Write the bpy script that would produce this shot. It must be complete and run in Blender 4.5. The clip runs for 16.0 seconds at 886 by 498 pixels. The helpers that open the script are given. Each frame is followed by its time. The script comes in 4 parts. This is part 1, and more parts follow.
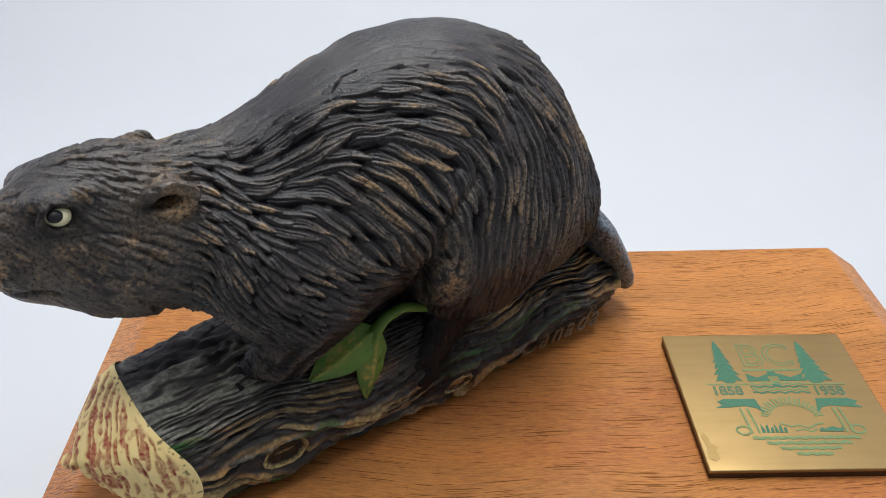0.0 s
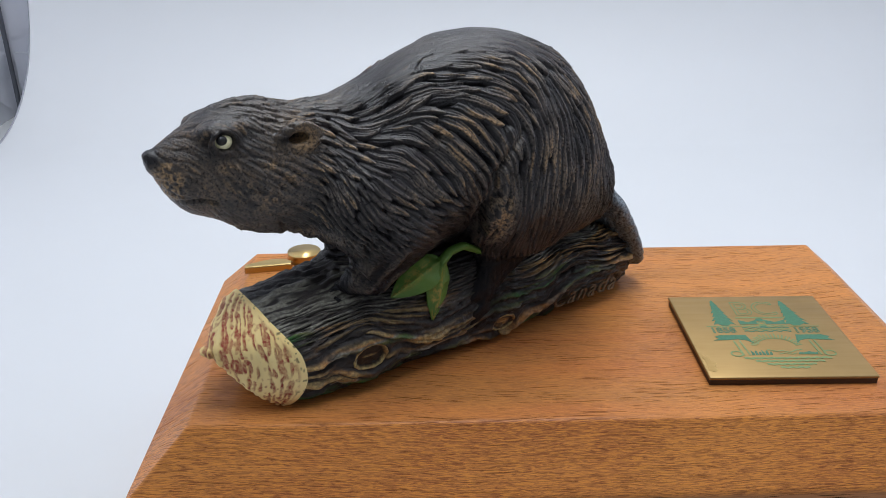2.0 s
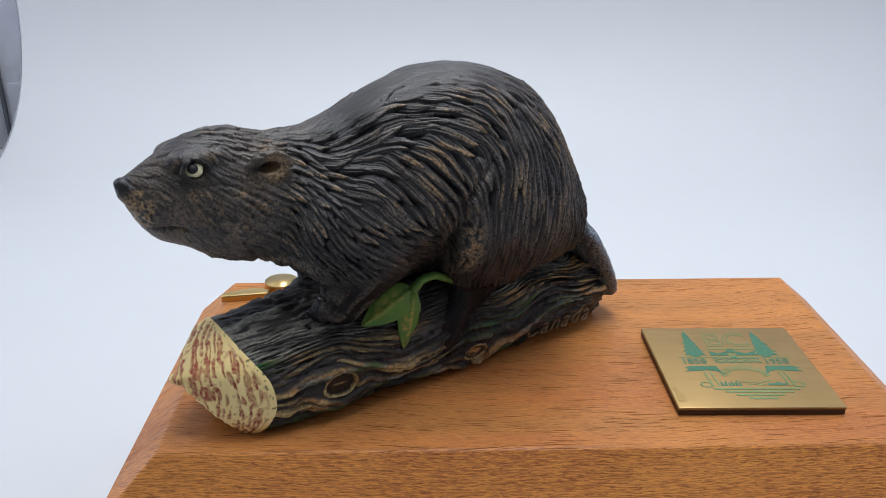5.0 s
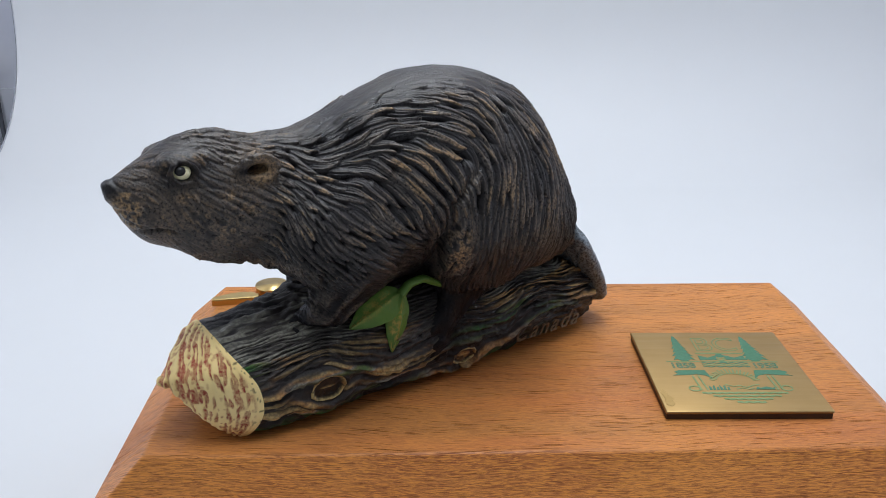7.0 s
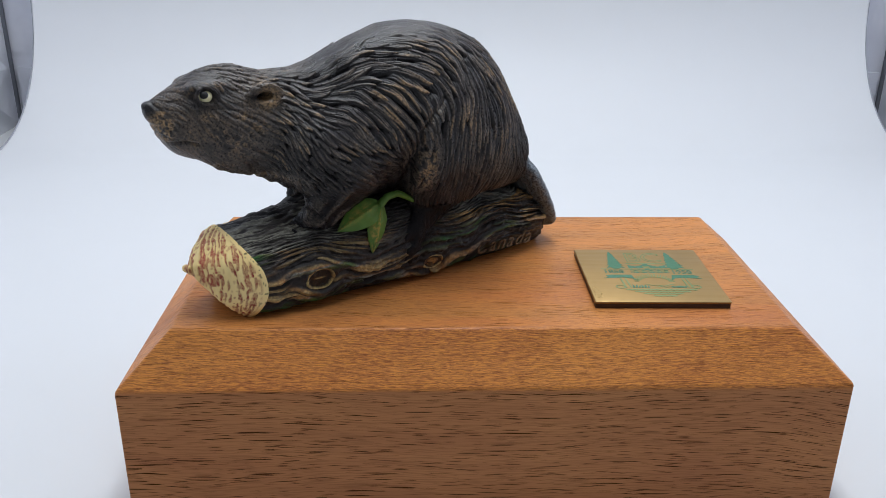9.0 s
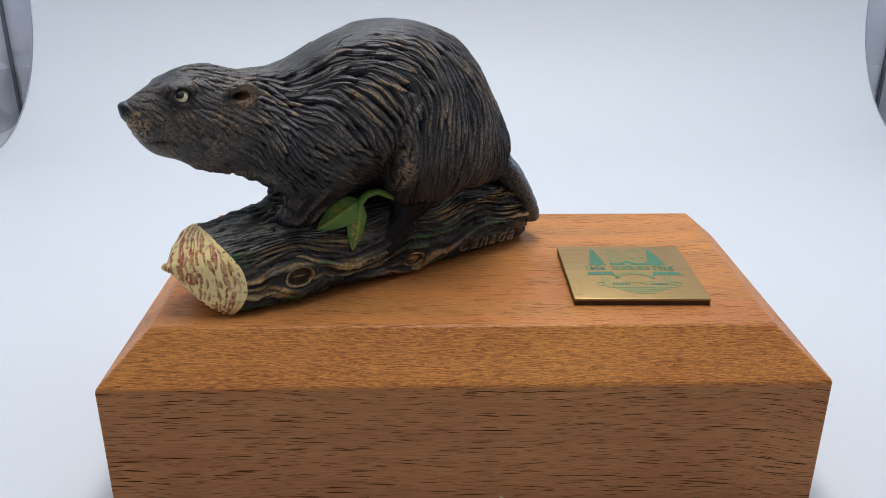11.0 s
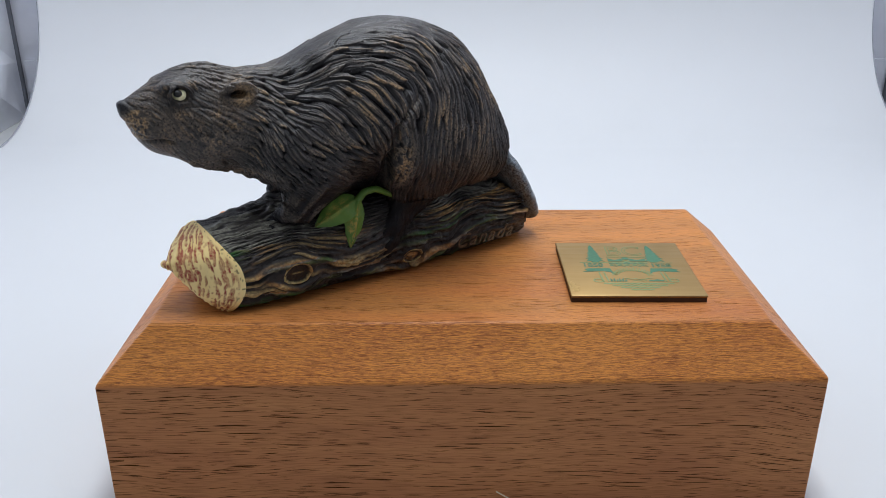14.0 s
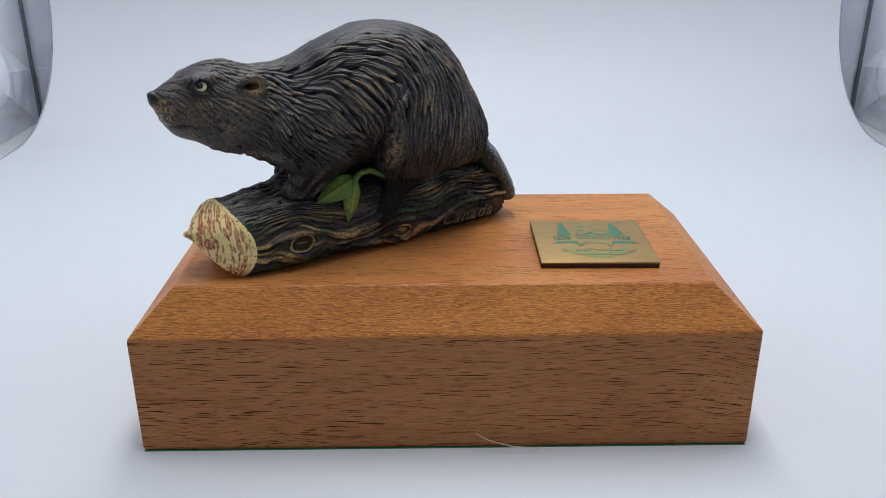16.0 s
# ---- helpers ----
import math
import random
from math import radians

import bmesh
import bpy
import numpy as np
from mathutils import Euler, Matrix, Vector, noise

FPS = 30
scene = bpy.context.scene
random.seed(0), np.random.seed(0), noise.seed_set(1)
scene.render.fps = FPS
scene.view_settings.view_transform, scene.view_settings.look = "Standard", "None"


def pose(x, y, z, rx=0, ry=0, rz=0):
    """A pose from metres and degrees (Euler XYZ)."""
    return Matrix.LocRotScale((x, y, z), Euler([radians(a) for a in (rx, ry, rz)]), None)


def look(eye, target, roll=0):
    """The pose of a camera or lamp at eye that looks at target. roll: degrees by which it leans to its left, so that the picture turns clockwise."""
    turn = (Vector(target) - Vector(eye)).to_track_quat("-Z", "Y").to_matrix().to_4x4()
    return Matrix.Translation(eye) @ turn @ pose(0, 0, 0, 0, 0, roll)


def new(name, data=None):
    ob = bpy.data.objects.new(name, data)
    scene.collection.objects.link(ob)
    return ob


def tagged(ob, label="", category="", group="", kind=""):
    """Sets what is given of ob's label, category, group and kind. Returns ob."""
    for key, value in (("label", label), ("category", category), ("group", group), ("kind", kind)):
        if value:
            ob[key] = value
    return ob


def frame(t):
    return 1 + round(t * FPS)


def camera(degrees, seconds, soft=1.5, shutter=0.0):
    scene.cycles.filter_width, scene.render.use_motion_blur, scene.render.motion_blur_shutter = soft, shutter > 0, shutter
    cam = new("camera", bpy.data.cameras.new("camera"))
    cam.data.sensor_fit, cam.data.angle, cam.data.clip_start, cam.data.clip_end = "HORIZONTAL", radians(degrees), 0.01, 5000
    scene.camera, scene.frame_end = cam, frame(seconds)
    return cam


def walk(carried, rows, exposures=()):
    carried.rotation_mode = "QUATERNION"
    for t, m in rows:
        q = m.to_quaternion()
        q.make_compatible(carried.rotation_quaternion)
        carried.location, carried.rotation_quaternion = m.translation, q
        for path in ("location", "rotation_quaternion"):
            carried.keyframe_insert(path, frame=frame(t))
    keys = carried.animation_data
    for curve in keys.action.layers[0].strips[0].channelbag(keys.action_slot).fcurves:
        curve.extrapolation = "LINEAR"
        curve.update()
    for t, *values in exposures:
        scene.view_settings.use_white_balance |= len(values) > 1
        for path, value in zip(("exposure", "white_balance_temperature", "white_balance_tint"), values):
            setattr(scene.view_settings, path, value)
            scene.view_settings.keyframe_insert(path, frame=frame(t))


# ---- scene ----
import itertools

cam = camera(54.4, 16.0, 0.65)
PATH = [
    (0, (-0.01680, -0.07020, 0.14564), (-0.01185, 0.09589, 0.03433), -0.14),
    (0.5, (-0.01451, -0.07327, 0.13915), (-0.01217, 0.09964, 0.03867), -0.36),
    (1, (-0.01711, -0.07574, 0.13767), (-0.01479, 0.10131, 0.04467), -0.41),
    (1.5, (-0.01955, -0.08659, 0.13863), (-0.01697, 0.09291, 0.05047), -0.39),
    (2, (-0.02618, -0.11672, 0.13568), (-0.02281, 0.06461, 0.05136), -0.50),
    (2.5, (-0.02361, -0.12008, 0.13549), (-0.02072, 0.06243, 0.05376), -0.68),
    (3, (-0.02288, -0.12082, 0.13675), (-0.02030, 0.06231, 0.05640), -0.67),
    (3.5, (-0.02257, -0.11947, 0.13636), (-0.02006, 0.06413, 0.05710), -0.59),
    (4, (-0.02214, -0.11822, 0.13567), (-0.01841, 0.06561, 0.05700), -0.30),
    (6.5, (-0.02114, -0.11938, 0.13536), (-0.01613, 0.06580, 0.05997), 0.20),
    (7, (-0.02014, -0.11910, 0.13491), (-0.01483, 0.06600, 0.05936), 0.24),
    (7.5, (-0.01962, -0.12058, 0.13534), (-0.01426, 0.06456, 0.05988), 0.28),
    (8, (-0.02014, -0.13459, 0.13380), (-0.01422, 0.05011, 0.05731), 0.56),
    (8.5, (-0.01775, -0.15693, 0.12991), (-0.01155, 0.02820, 0.05448), 0.58),
    (9, (-0.01565, -0.16050, 0.13184), (-0.00927, 0.02454, 0.05622), 0.70),
    (11.5, (-0.00765, -0.16100, 0.13303), (-0.00424, 0.02346, 0.05580), 0.12),
    (12, (-0.00726, -0.16090, 0.13347), (-0.00437, 0.02336, 0.05575), 0.07),
    (12.5, (-0.00702, -0.16100, 0.13294), (-0.00439, 0.02331, 0.05533), -0.02),
    (13, (-0.00672, -0.16113, 0.13292), (-0.00434, 0.02315, 0.05523), -0.02),
    (13.5, (-0.00600, -0.16218, 0.13194), (-0.00420, 0.02266, 0.05558), -0.21),
    (14, (-0.00603, -0.16144, 0.13403), (-0.00393, 0.02258, 0.05570), -0.01),
    (14.5, (-0.00630, -0.16166, 0.13411), (-0.00399, 0.02255, 0.05626), -0.03),
    (15, (-0.00584, -0.16538, 0.13592), (-0.00339, 0.01895, 0.05834), -0.02),
    (15.5, (-0.00340, -0.18702, 0.13474), (-0.00056, -0.00242, 0.05782), -0.08),
    (16, (-0.00356, -0.19204, 0.13604), (-0.00069, -0.00703, 0.06013), -0.12),
]
walk(cam, [(t, look(eye, target, roll)) for t, eye, target, roll in PATH],
     [(0.0, 0.06, 6850, 10), (0.4, 0.14, 6900, 10), (1.0, 0.10, 6750, 10), (1.4, 0.05, 6700, 10), (2.2, 0.02, 6550, 10), (7.8, 0.04, 6550, 10), (8.5, 0.08, 6600, 10), (9.4, 0.04, 6550, 10), (14.8, 0.04, 6550, 10), (16.0, -0.07, 6480, 10)])

# ---- light: the soft lamp panel in the roof of the photo tent, and the dim room outside ----
CM = 0.01
world = bpy.data.worlds.new("room_light")
scene.world = world
world.use_nodes = True
world.node_tree.nodes["Background"].inputs[0].default_value = (0.80, 0.88, 1.0, 1)
world.node_tree.nodes["Background"].inputs[1].default_value = 0.15

lamp = bpy.data.lights.new("tent_lamp", "AREA")
lamp.shape, lamp.size, lamp.size_y = "RECTANGLE", 0.44, 0.13
lamp.energy, lamp.color = 2.29, (0.90, 0.955, 1.0)
lamp_ob = new("tent_lamp", lamp)
lamp_ob.matrix_world = look((0.01, 0.10, 0.545), (0.0, 0.10, 0.0))


# ---- materials ----
def shader(name):
    m = bpy.data.materials.new(name)
    m.use_nodes = True
    return m, m.node_tree.nodes, m.node_tree.links, m.node_tree.nodes["Principled BSDF"]


def node(nodes, kind, **inputs):
    n = nodes.new(kind)
    for key, value in inputs.items():
        n.inputs[key.replace("_", " ")].default_value = value
    return n


def ramp(nodes, *stops):
    n = nodes.new("ShaderNodeValToRGB")
    e = n.color_ramp.elements
    while len(e) < len(stops):
        e.new(0.5)
    for el, (at, colour) in zip(e, stops):
        el.position = at
        el.color = (*colour, 1) if len(colour) == 3 else colour
    return n


def mix(nodes, links, factor, a, b, blend="MIX"):
    n = nodes.new("ShaderNodeMix")
    n.data_type, n.blend_type = "RGBA", blend
    for socket, value in ((n.inputs[0], factor), (n.inputs[6], a), (n.inputs[7], b)):
        if isinstance(value, bpy.types.NodeSocket):
            links.new(value, socket)
        elif isinstance(value, tuple):
            socket.default_value = (*value, 1)
        else:
            socket.default_value = value
    return n.outputs[2]


def maths(nodes, links, op, a, b=0.0, clamp=False):
    n = nodes.new("ShaderNodeMath")
    n.operation, n.use_clamp = op, clamp
    for socket, value in ((n.inputs[0], a), (n.inputs[1], b)):
        if isinstance(value, bpy.types.NodeSocket):
            links.new(value, socket)
        else:
            socket.default_value = value
    return n.outputs[0]


def coords(nodes, links, scale=(1, 1, 1)):
    tc = nodes.new("ShaderNodeTexCoord")
    mp = nodes.new("ShaderNodeMapping")
    mp.inputs["Scale"].default_value = scale
    links.new(tc.outputs["Object"], mp.inputs[0])
    return mp.outputs[0]


def bump(nodes, links, bsdf, height, strength, distance):
    n = node(nodes, "ShaderNodeBump", Strength=strength, Distance=distance)
    links.new(height, n.inputs["Height"])
    links.new(n.outputs[0], bsdf.inputs["Normal"])
    return n


def noise_tex(nodes, links, vector, scale, detail=3.0, rough=0.55, distortion=0.0):
    n = node(nodes, "ShaderNodeTexNoise", Scale=scale, Detail=detail, Roughness=rough, Distortion=distortion)
    links.new(vector, n.inputs["Vector"])
    return n.outputs["Fac"]


def plain(name, colour, rough, metal=0.0, scale=300.0, vary=0.15, relief=0.2):
    m, ns, ls, b = shader(name)
    v = coords(ns, ls)
    f = noise_tex(ns, ls, v, scale)
    dark = tuple(c * (1 - vary) for c in colour)
    light = tuple(min(1, c * (1 + vary)) for c in colour)
    ls.new(mix(ns, ls, f, dark, light), b.inputs["Base Color"])
    b.inputs["Roughness"].default_value, b.inputs["Metallic"].default_value = rough, metal
    if relief:
        bump(ns, ls, b, noise_tex(ns, ls, v, scale * 4), relief, 0.0002)
    return m


def wood_material():
    m, ns, ls, b = shader("oiled_mahogany")
    tc = ns.new("ShaderNodeTexCoord")
    sep = ns.new("ShaderNodeSeparateXYZ")
    ls.new(tc.outputs["Object"], sep.inputs[0])
    x, y, z = sep.outputs
    wander = noise_tex(ns, ls, coords(ns, ls, (10, 11, 11)), 1.0, 2)
    across = maths(ns, ls, "ADD", maths(ns, ls, "ADD", y, z), maths(ns, ls, "MULTIPLY", wander, 0.020))

    def grain(fx, f):
        """Along and across the grain, which wanders a little."""
        comb = ns.new("ShaderNodeCombineXYZ")
        ls.new(maths(ns, ls, "MULTIPLY", x, fx), comb.inputs[0])
        ls.new(maths(ns, ls, "MULTIPLY", across, f), comb.inputs[1])
        return comb.outputs[0]

    def streaks(fx, f, detail=2, rough=0.5):
        return noise_tex(ns, ls, grain(fx, f), 1.0, detail, rough)

    def pores(fx, f, radius, share):
        """Open pores: thin dark dashes, some of them missing, in clumps."""
        v = ns.new("ShaderNodeTexVoronoi")
        v.voronoi_dimensions = "2D"
        v.inputs["Scale"].default_value = 1.0
        deep = maths(ns, ls, "MULTIPLY", across, f)
        lot = ns.new("ShaderNodeTexWhiteNoise")
        lot.noise_dimensions = "1D"
        ls.new(maths(ns, ls, "FLOOR", deep), lot.inputs["W"])
        comb = ns.new("ShaderNodeCombineXYZ")
        ls.new(maths(ns, ls, "ADD", maths(ns, ls, "MULTIPLY", x, fx), maths(ns, ls, "MULTIPLY", lot.outputs["Value"], 9.0)), comb.inputs[0])
        ls.new(deep, comb.inputs[1])
        ls.new(comb.outputs[0], v.inputs["Vector"])
        pick = ns.new("ShaderNodeSeparateColor")
        ls.new(v.outputs["Color"], pick.inputs[0])
        wide = maths(ns, ls, "MULTIPLY", maths(ns, ls, "SUBTRACT", maths(ns, ls, "ADD", pick.outputs[0], maths(ns, ls, "MULTIPLY", clump, 0.45)), share), radius, True)
        return maths(ns, ls, "MULTIPLY", maths(ns, ls, "SUBTRACT", wide, v.outputs["Distance"]), 13.0, True)

    # the sloping and flat top show a tighter cut of the grain than the face
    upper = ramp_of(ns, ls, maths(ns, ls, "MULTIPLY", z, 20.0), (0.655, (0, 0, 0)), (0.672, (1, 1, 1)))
    broad = noise_tex(ns, ls, coords(ns, ls, (12, 18, 32)), 1.0, 3, 0.55, 0.4)
    clump = streaks(45.0, 300.0, 2)
    band = streaks(9.0, 190.0, 4, 0.6)
    col = ramp_of(ns, ls, band, (0.28, (0.395, 0.158, 0.060)), (0.5, (0.485, 0.204, 0.075)), (0.74, (0.565, 0.253, 0.092)))
    tone = ramp_of(ns, ls, broad, (0.36, (0.390, 0.138, 0.053)), (0.64, (0.570, 0.245, 0.086)))
    col = mix(ns, ls, 0.42, col, tone)
    # light from above put into the colour: paler and warmer than the face
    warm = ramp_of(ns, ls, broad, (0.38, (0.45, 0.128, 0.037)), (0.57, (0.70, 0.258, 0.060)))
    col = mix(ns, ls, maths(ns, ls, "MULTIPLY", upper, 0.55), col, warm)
    # the flat top is then toned down in long streaks
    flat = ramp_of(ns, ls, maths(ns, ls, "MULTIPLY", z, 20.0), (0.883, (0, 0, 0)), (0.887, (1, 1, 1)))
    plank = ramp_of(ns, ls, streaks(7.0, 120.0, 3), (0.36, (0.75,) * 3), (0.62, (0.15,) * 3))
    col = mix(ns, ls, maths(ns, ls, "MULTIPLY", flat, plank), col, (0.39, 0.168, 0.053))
    hair = streaks(120.0, 3600.0, 2)
    col = mix(ns, ls, maths(ns, ls, "MULTIPLY", ramp_of(ns, ls, hair, (0.40, (1, 1, 1)), (0.52, (0, 0, 0))), maths(ns, ls, "SUBTRACT", 0.34, maths(ns, ls, "MULTIPLY", flat, 0.16))), col, (0.17, 0.055, 0.020))
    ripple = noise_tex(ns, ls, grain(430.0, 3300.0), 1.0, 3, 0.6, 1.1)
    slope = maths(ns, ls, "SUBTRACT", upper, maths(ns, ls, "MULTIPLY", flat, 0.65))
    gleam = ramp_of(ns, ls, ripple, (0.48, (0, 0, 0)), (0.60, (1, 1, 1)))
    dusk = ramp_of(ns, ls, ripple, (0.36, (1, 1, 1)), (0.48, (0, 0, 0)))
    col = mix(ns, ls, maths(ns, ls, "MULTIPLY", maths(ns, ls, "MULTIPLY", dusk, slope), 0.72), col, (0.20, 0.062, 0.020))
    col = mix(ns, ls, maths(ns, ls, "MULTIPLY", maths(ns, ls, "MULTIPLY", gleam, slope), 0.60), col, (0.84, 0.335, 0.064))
    cut = maths(ns, ls, "MAXIMUM", pores(75.0, 2700.0, 0.86, 0.82), pores(160.0, 4200.0, 0.82, 0.79))
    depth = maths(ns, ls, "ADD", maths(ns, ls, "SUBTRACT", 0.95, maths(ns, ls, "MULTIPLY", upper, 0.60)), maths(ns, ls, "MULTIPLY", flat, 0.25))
    col = mix(ns, ls, maths(ns, ls, "MULTIPLY", cut, depth), col, (0.034, 0.011, 0.004))
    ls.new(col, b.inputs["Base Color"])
    ls.new(maths(ns, ls, "SUBTRACT", ramp_of(ns, ls, band, (0.3, (0.42,) * 3), (0.7, (0.52,) * 3)), maths(ns, ls, "MULTIPLY", flat, 0.10)), b.inputs["Roughness"])
    ls.new(maths(ns, ls, "MULTIPLY", maths(ns, ls, "SUBTRACT", 1.0, cut), 0.2), b.inputs["Specular IOR Level"])
    height = maths(ns, ls, "SUBTRACT", maths(ns, ls, "MULTIPLY", hair, 0.35), cut)
    bump(ns, ls, b, height, 0.4, 0.0002)
    return m


def ramp_of(nodes, links, value, *stops):
    r = ramp(nodes, *stops)
    links.new(value, r.inputs[0])
    return r.outputs[0]


def painted_material(name, dark, darker, tints, rough=0.5, speckle=1500.0, spec=0.4, thin=0.25, grain=0.38):
    """Dark cast resin, dry-brushed on its crests: 'dry' says how much, 'tint' which of the brushed colours; 'black'
    lays on black paint and painted shade.
    """
    m, ns, ls, b = shader(name)
    v = coords(ns, ls)
    big = noise_tex(ns, ls, v, 90.0, 4)
    base = ramp_of(ns, ls, big, (0.35, darker), (0.65, dark))
    dry = ns.new("ShaderNodeAttribute")
    dry.attribute_name = "dry"
    tint = ns.new("ShaderNodeAttribute")
    tint.attribute_name = "tint"
    grit = noise_tex(ns, ls, v, speckle, 2, 0.6)
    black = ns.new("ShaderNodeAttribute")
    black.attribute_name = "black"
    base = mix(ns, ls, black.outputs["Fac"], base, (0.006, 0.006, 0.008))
    brush = maths(ns, ls, "MULTIPLY", dry.outputs["Fac"], ramp_of(ns, ls, grit, (0.40, (thin,) * 3), (0.60, (1.0,) * 3)), True)
    colour = ramp_of(ns, ls, tint.outputs["Fac"], *tints)
    ls.new(mix(ns, ls, brush, base, colour), b.inputs["Base Color"])
    ls.new(ramp_of(ns, ls, grit, (0.3, (rough - 0.1,) * 3), (0.7, (rough + 0.12,) * 3)), b.inputs["Roughness"])
    ls.new(maths(ns, ls, "MULTIPLY", maths(ns, ls, "SUBTRACT", 1.1, black.outputs["Fac"], True), spec), b.inputs["Specular IOR Level"])
    bump(ns, ls, b, noise_tex(ns, ls, v, 2600.0, 3, 0.65), grain, 0.0004)
    return m


WOOD = wood_material()
FELT = plain("green_felt", (0.03, 0.16, 0.075), 0.95, scale=900, vary=0.4)
FUR = painted_material("painted_fur", (0.024, 0.0205, 0.023), (0.011, 0.0105, 0.0125),
                       ((0.0, (0.098, 0.072, 0.061)), (0.2, (0.235, 0.190, 0.150)), (0.5, (0.36, 0.230, 0.115)), (1.0, (0.215, 0.255, 0.29))), 0.34, 2100.0, 0.50, 0.25, 0.42)
BARK = painted_material("painted_bark", (0.040, 0.033, 0.031), (0.016, 0.013, 0.013),
                        ((0.0, (0.045, 0.145, 0.035)), (0.30, (0.15, 0.16, 0.055)), (0.45, (0.26, 0.25, 0.21)), (0.6, (0.40, 0.21, 0.075)), (1.0, (0.52, 0.40, 0.17))), spec=0.3, thin=0.5)
CUT = painted_material("chewed_wood", (0.97, 0.78, 0.37), (0.90, 0.68, 0.29),
                       ((0.0, (0.43, 0.070, 0.042)), (1.0, (0.28, 0.050, 0.034))), 0.6, 1700.0, 0.3, 0.65, 0.15)
LEAF = painted_material("painted_leaf", (0.11, 0.215, 0.030), (0.050, 0.130, 0.020),
                        ((0.0, (0.36, 0.29, 0.05)), (1.0, (0.42, 0.28, 0.07))), 0.45, 1600.0, 0.4, 0.1, 0.25)
EYE_WHITE = plain("cream_eye_paint", (0.86, 0.80, 0.50), 0.35, vary=0.06, relief=0.0)
EYE_BLACK = plain("black_eye_paint", (0.006, 0.006, 0.007), 0.55, vary=0.1, relief=0.0)


def brass_material(name, colour, rough):
    m, ns, ls, b = shader(name)
    v = coords(ns, ls, (60, 900, 900))
    brushed = noise_tex(ns, ls, v, 1.0, 3)
    blot = noise_tex(ns, ls, coords(ns, ls), 130.0, 3)
    dull = tuple(c * 0.8 for c in colour)
    ls.new(mix(ns, ls, blot, colour, dull), b.inputs["Base Color"])
    b.inputs["Metallic"].default_value = 1.0
    ls.new(ramp_of(ns, ls, brushed, (0.3, (rough - 0.05,) * 3), (0.7, (rough + 0.07,) * 3)), b.inputs["Roughness"])
    bump(ns, ls, b, brushed, 0.05, 0.0001)
    return m


BRASS = brass_material("satin_brass", (0.45, 0.298, 0.126), 0.52)
WORN = brass_material("worn_brass", (0.55, 0.37, 0.145), 0.50)
BRASS_EDGE = brass_material("bright_brass", (0.62, 0.44, 0.18), 0.32)
PLAQUE_BACK = plain("dark_brown_backing", (0.045, 0.022, 0.012), 0.5, scale=500, vary=0.3)
GREEN_INK = plain("green_enamel", (0.046, 0.165, 0.088), 0.5, scale=1500, vary=0.3, relief=0.1)
PALE_INK = plain("thin_green_enamel", (0.17, 0.25, 0.095), 0.5, scale=1500, vary=0.3, relief=0.1)
SHEET = plain("white_backdrop_vinyl", (0.655, 0.665, 0.68), 0.6, scale=40, vary=0.012, relief=0.03)
HAIR = plain("pale_fibre", (0.6, 0.5, 0.35), 0.6, vary=0.1, relief=0.0)


def silver_material():
    m, ns, ls, b = shader("silver_tent_lining")
    v = coords(ns, ls)
    wrinkle = noise_tex(ns, ls, v, 22.0, 3, 0.5, 0.4)
    ls.new(ramp_of(ns, ls, wrinkle, (0.3, (0.82, 0.84, 0.93)), (0.7, (0.92, 0.93, 0.99))), b.inputs["Base Color"])
    b.inputs["Metallic"].default_value = 0.12
    b.inputs["Roughness"].default_value = 0.36
    bump(ns, ls, b, wrinkle, 0.6, 0.012)
    return m


SILVER = silver_material()
EDGE_SHADE = plain("sheet_edge_shade", (0.34, 0.35, 0.39), 0.7, scale=200)
SEAM = plain("dark_tent_binding", (0.20, 0.21, 0.25), 0.7, scale=200)


# ---- building helpers ----
def place(ob, parent=None):
    if parent is not None:
        ob.parent = parent
    return ob


def part(name, bm, material, parent=None, label="", smooth=True):
    me = bpy.data.meshes.new(name)
    bmesh.ops.recalc_face_normals(bm, faces=bm.faces)
    bm.to_mesh(me)
    bm.free()
    me.materials.append(material)
    me.polygons.foreach_set("use_smooth", [smooth] * len(me.polygons))
    ob = place(new(name, me), parent)
    return tagged(ob, label) if label else ob


def grid_mesh(name, P, material, parent=None, closed_u=False, attributes=None, flip=False):
    """A mesh from a grid of points, rows x columns x 3, in metres."""
    r, c = P.shape[:2]
    idx = np.arange(r * c).reshape(r, c)
    nxt = np.roll(idx, -1, axis=1) if closed_u else idx[:, 1:]
    cur = idx if closed_u else idx[:, :-1]
    quads = np.stack([cur[:-1], nxt[:-1], nxt[1:], cur[1:]], -1).reshape(-1, 4)
    if flip:
        quads = quads[:, ::-1]
    return array_mesh(name, P.reshape(-1, 3), quads, material, parent, attributes)


def array_mesh(name, V, quads, material, parent=None, attributes=None):
    me = bpy.data.meshes.new(name)
    me.vertices.add(len(V))
    me.vertices.foreach_set("co", np.asarray(V, np.float32).ravel())
    me.loops.add(quads.size)
    me.loops.foreach_set("vertex_index", quads.astype(np.int32).ravel())
    me.polygons.add(len(quads))
    me.polygons.foreach_set("loop_start", np.arange(0, quads.size, 4, dtype=np.int32))
    me.update(calc_edges=True)
    me.validate()
    me.materials.append(material)
    me.polygons.foreach_set("use_smooth", np.ones(len(me.polygons), bool))
    for key, values in (attributes or {}).items():
        a = me.attributes.new(key, "FLOAT", "POINT")
        a.data.foreach_set("value", np.asarray(values, np.float32).ravel())
    return place(new(name, me), parent)


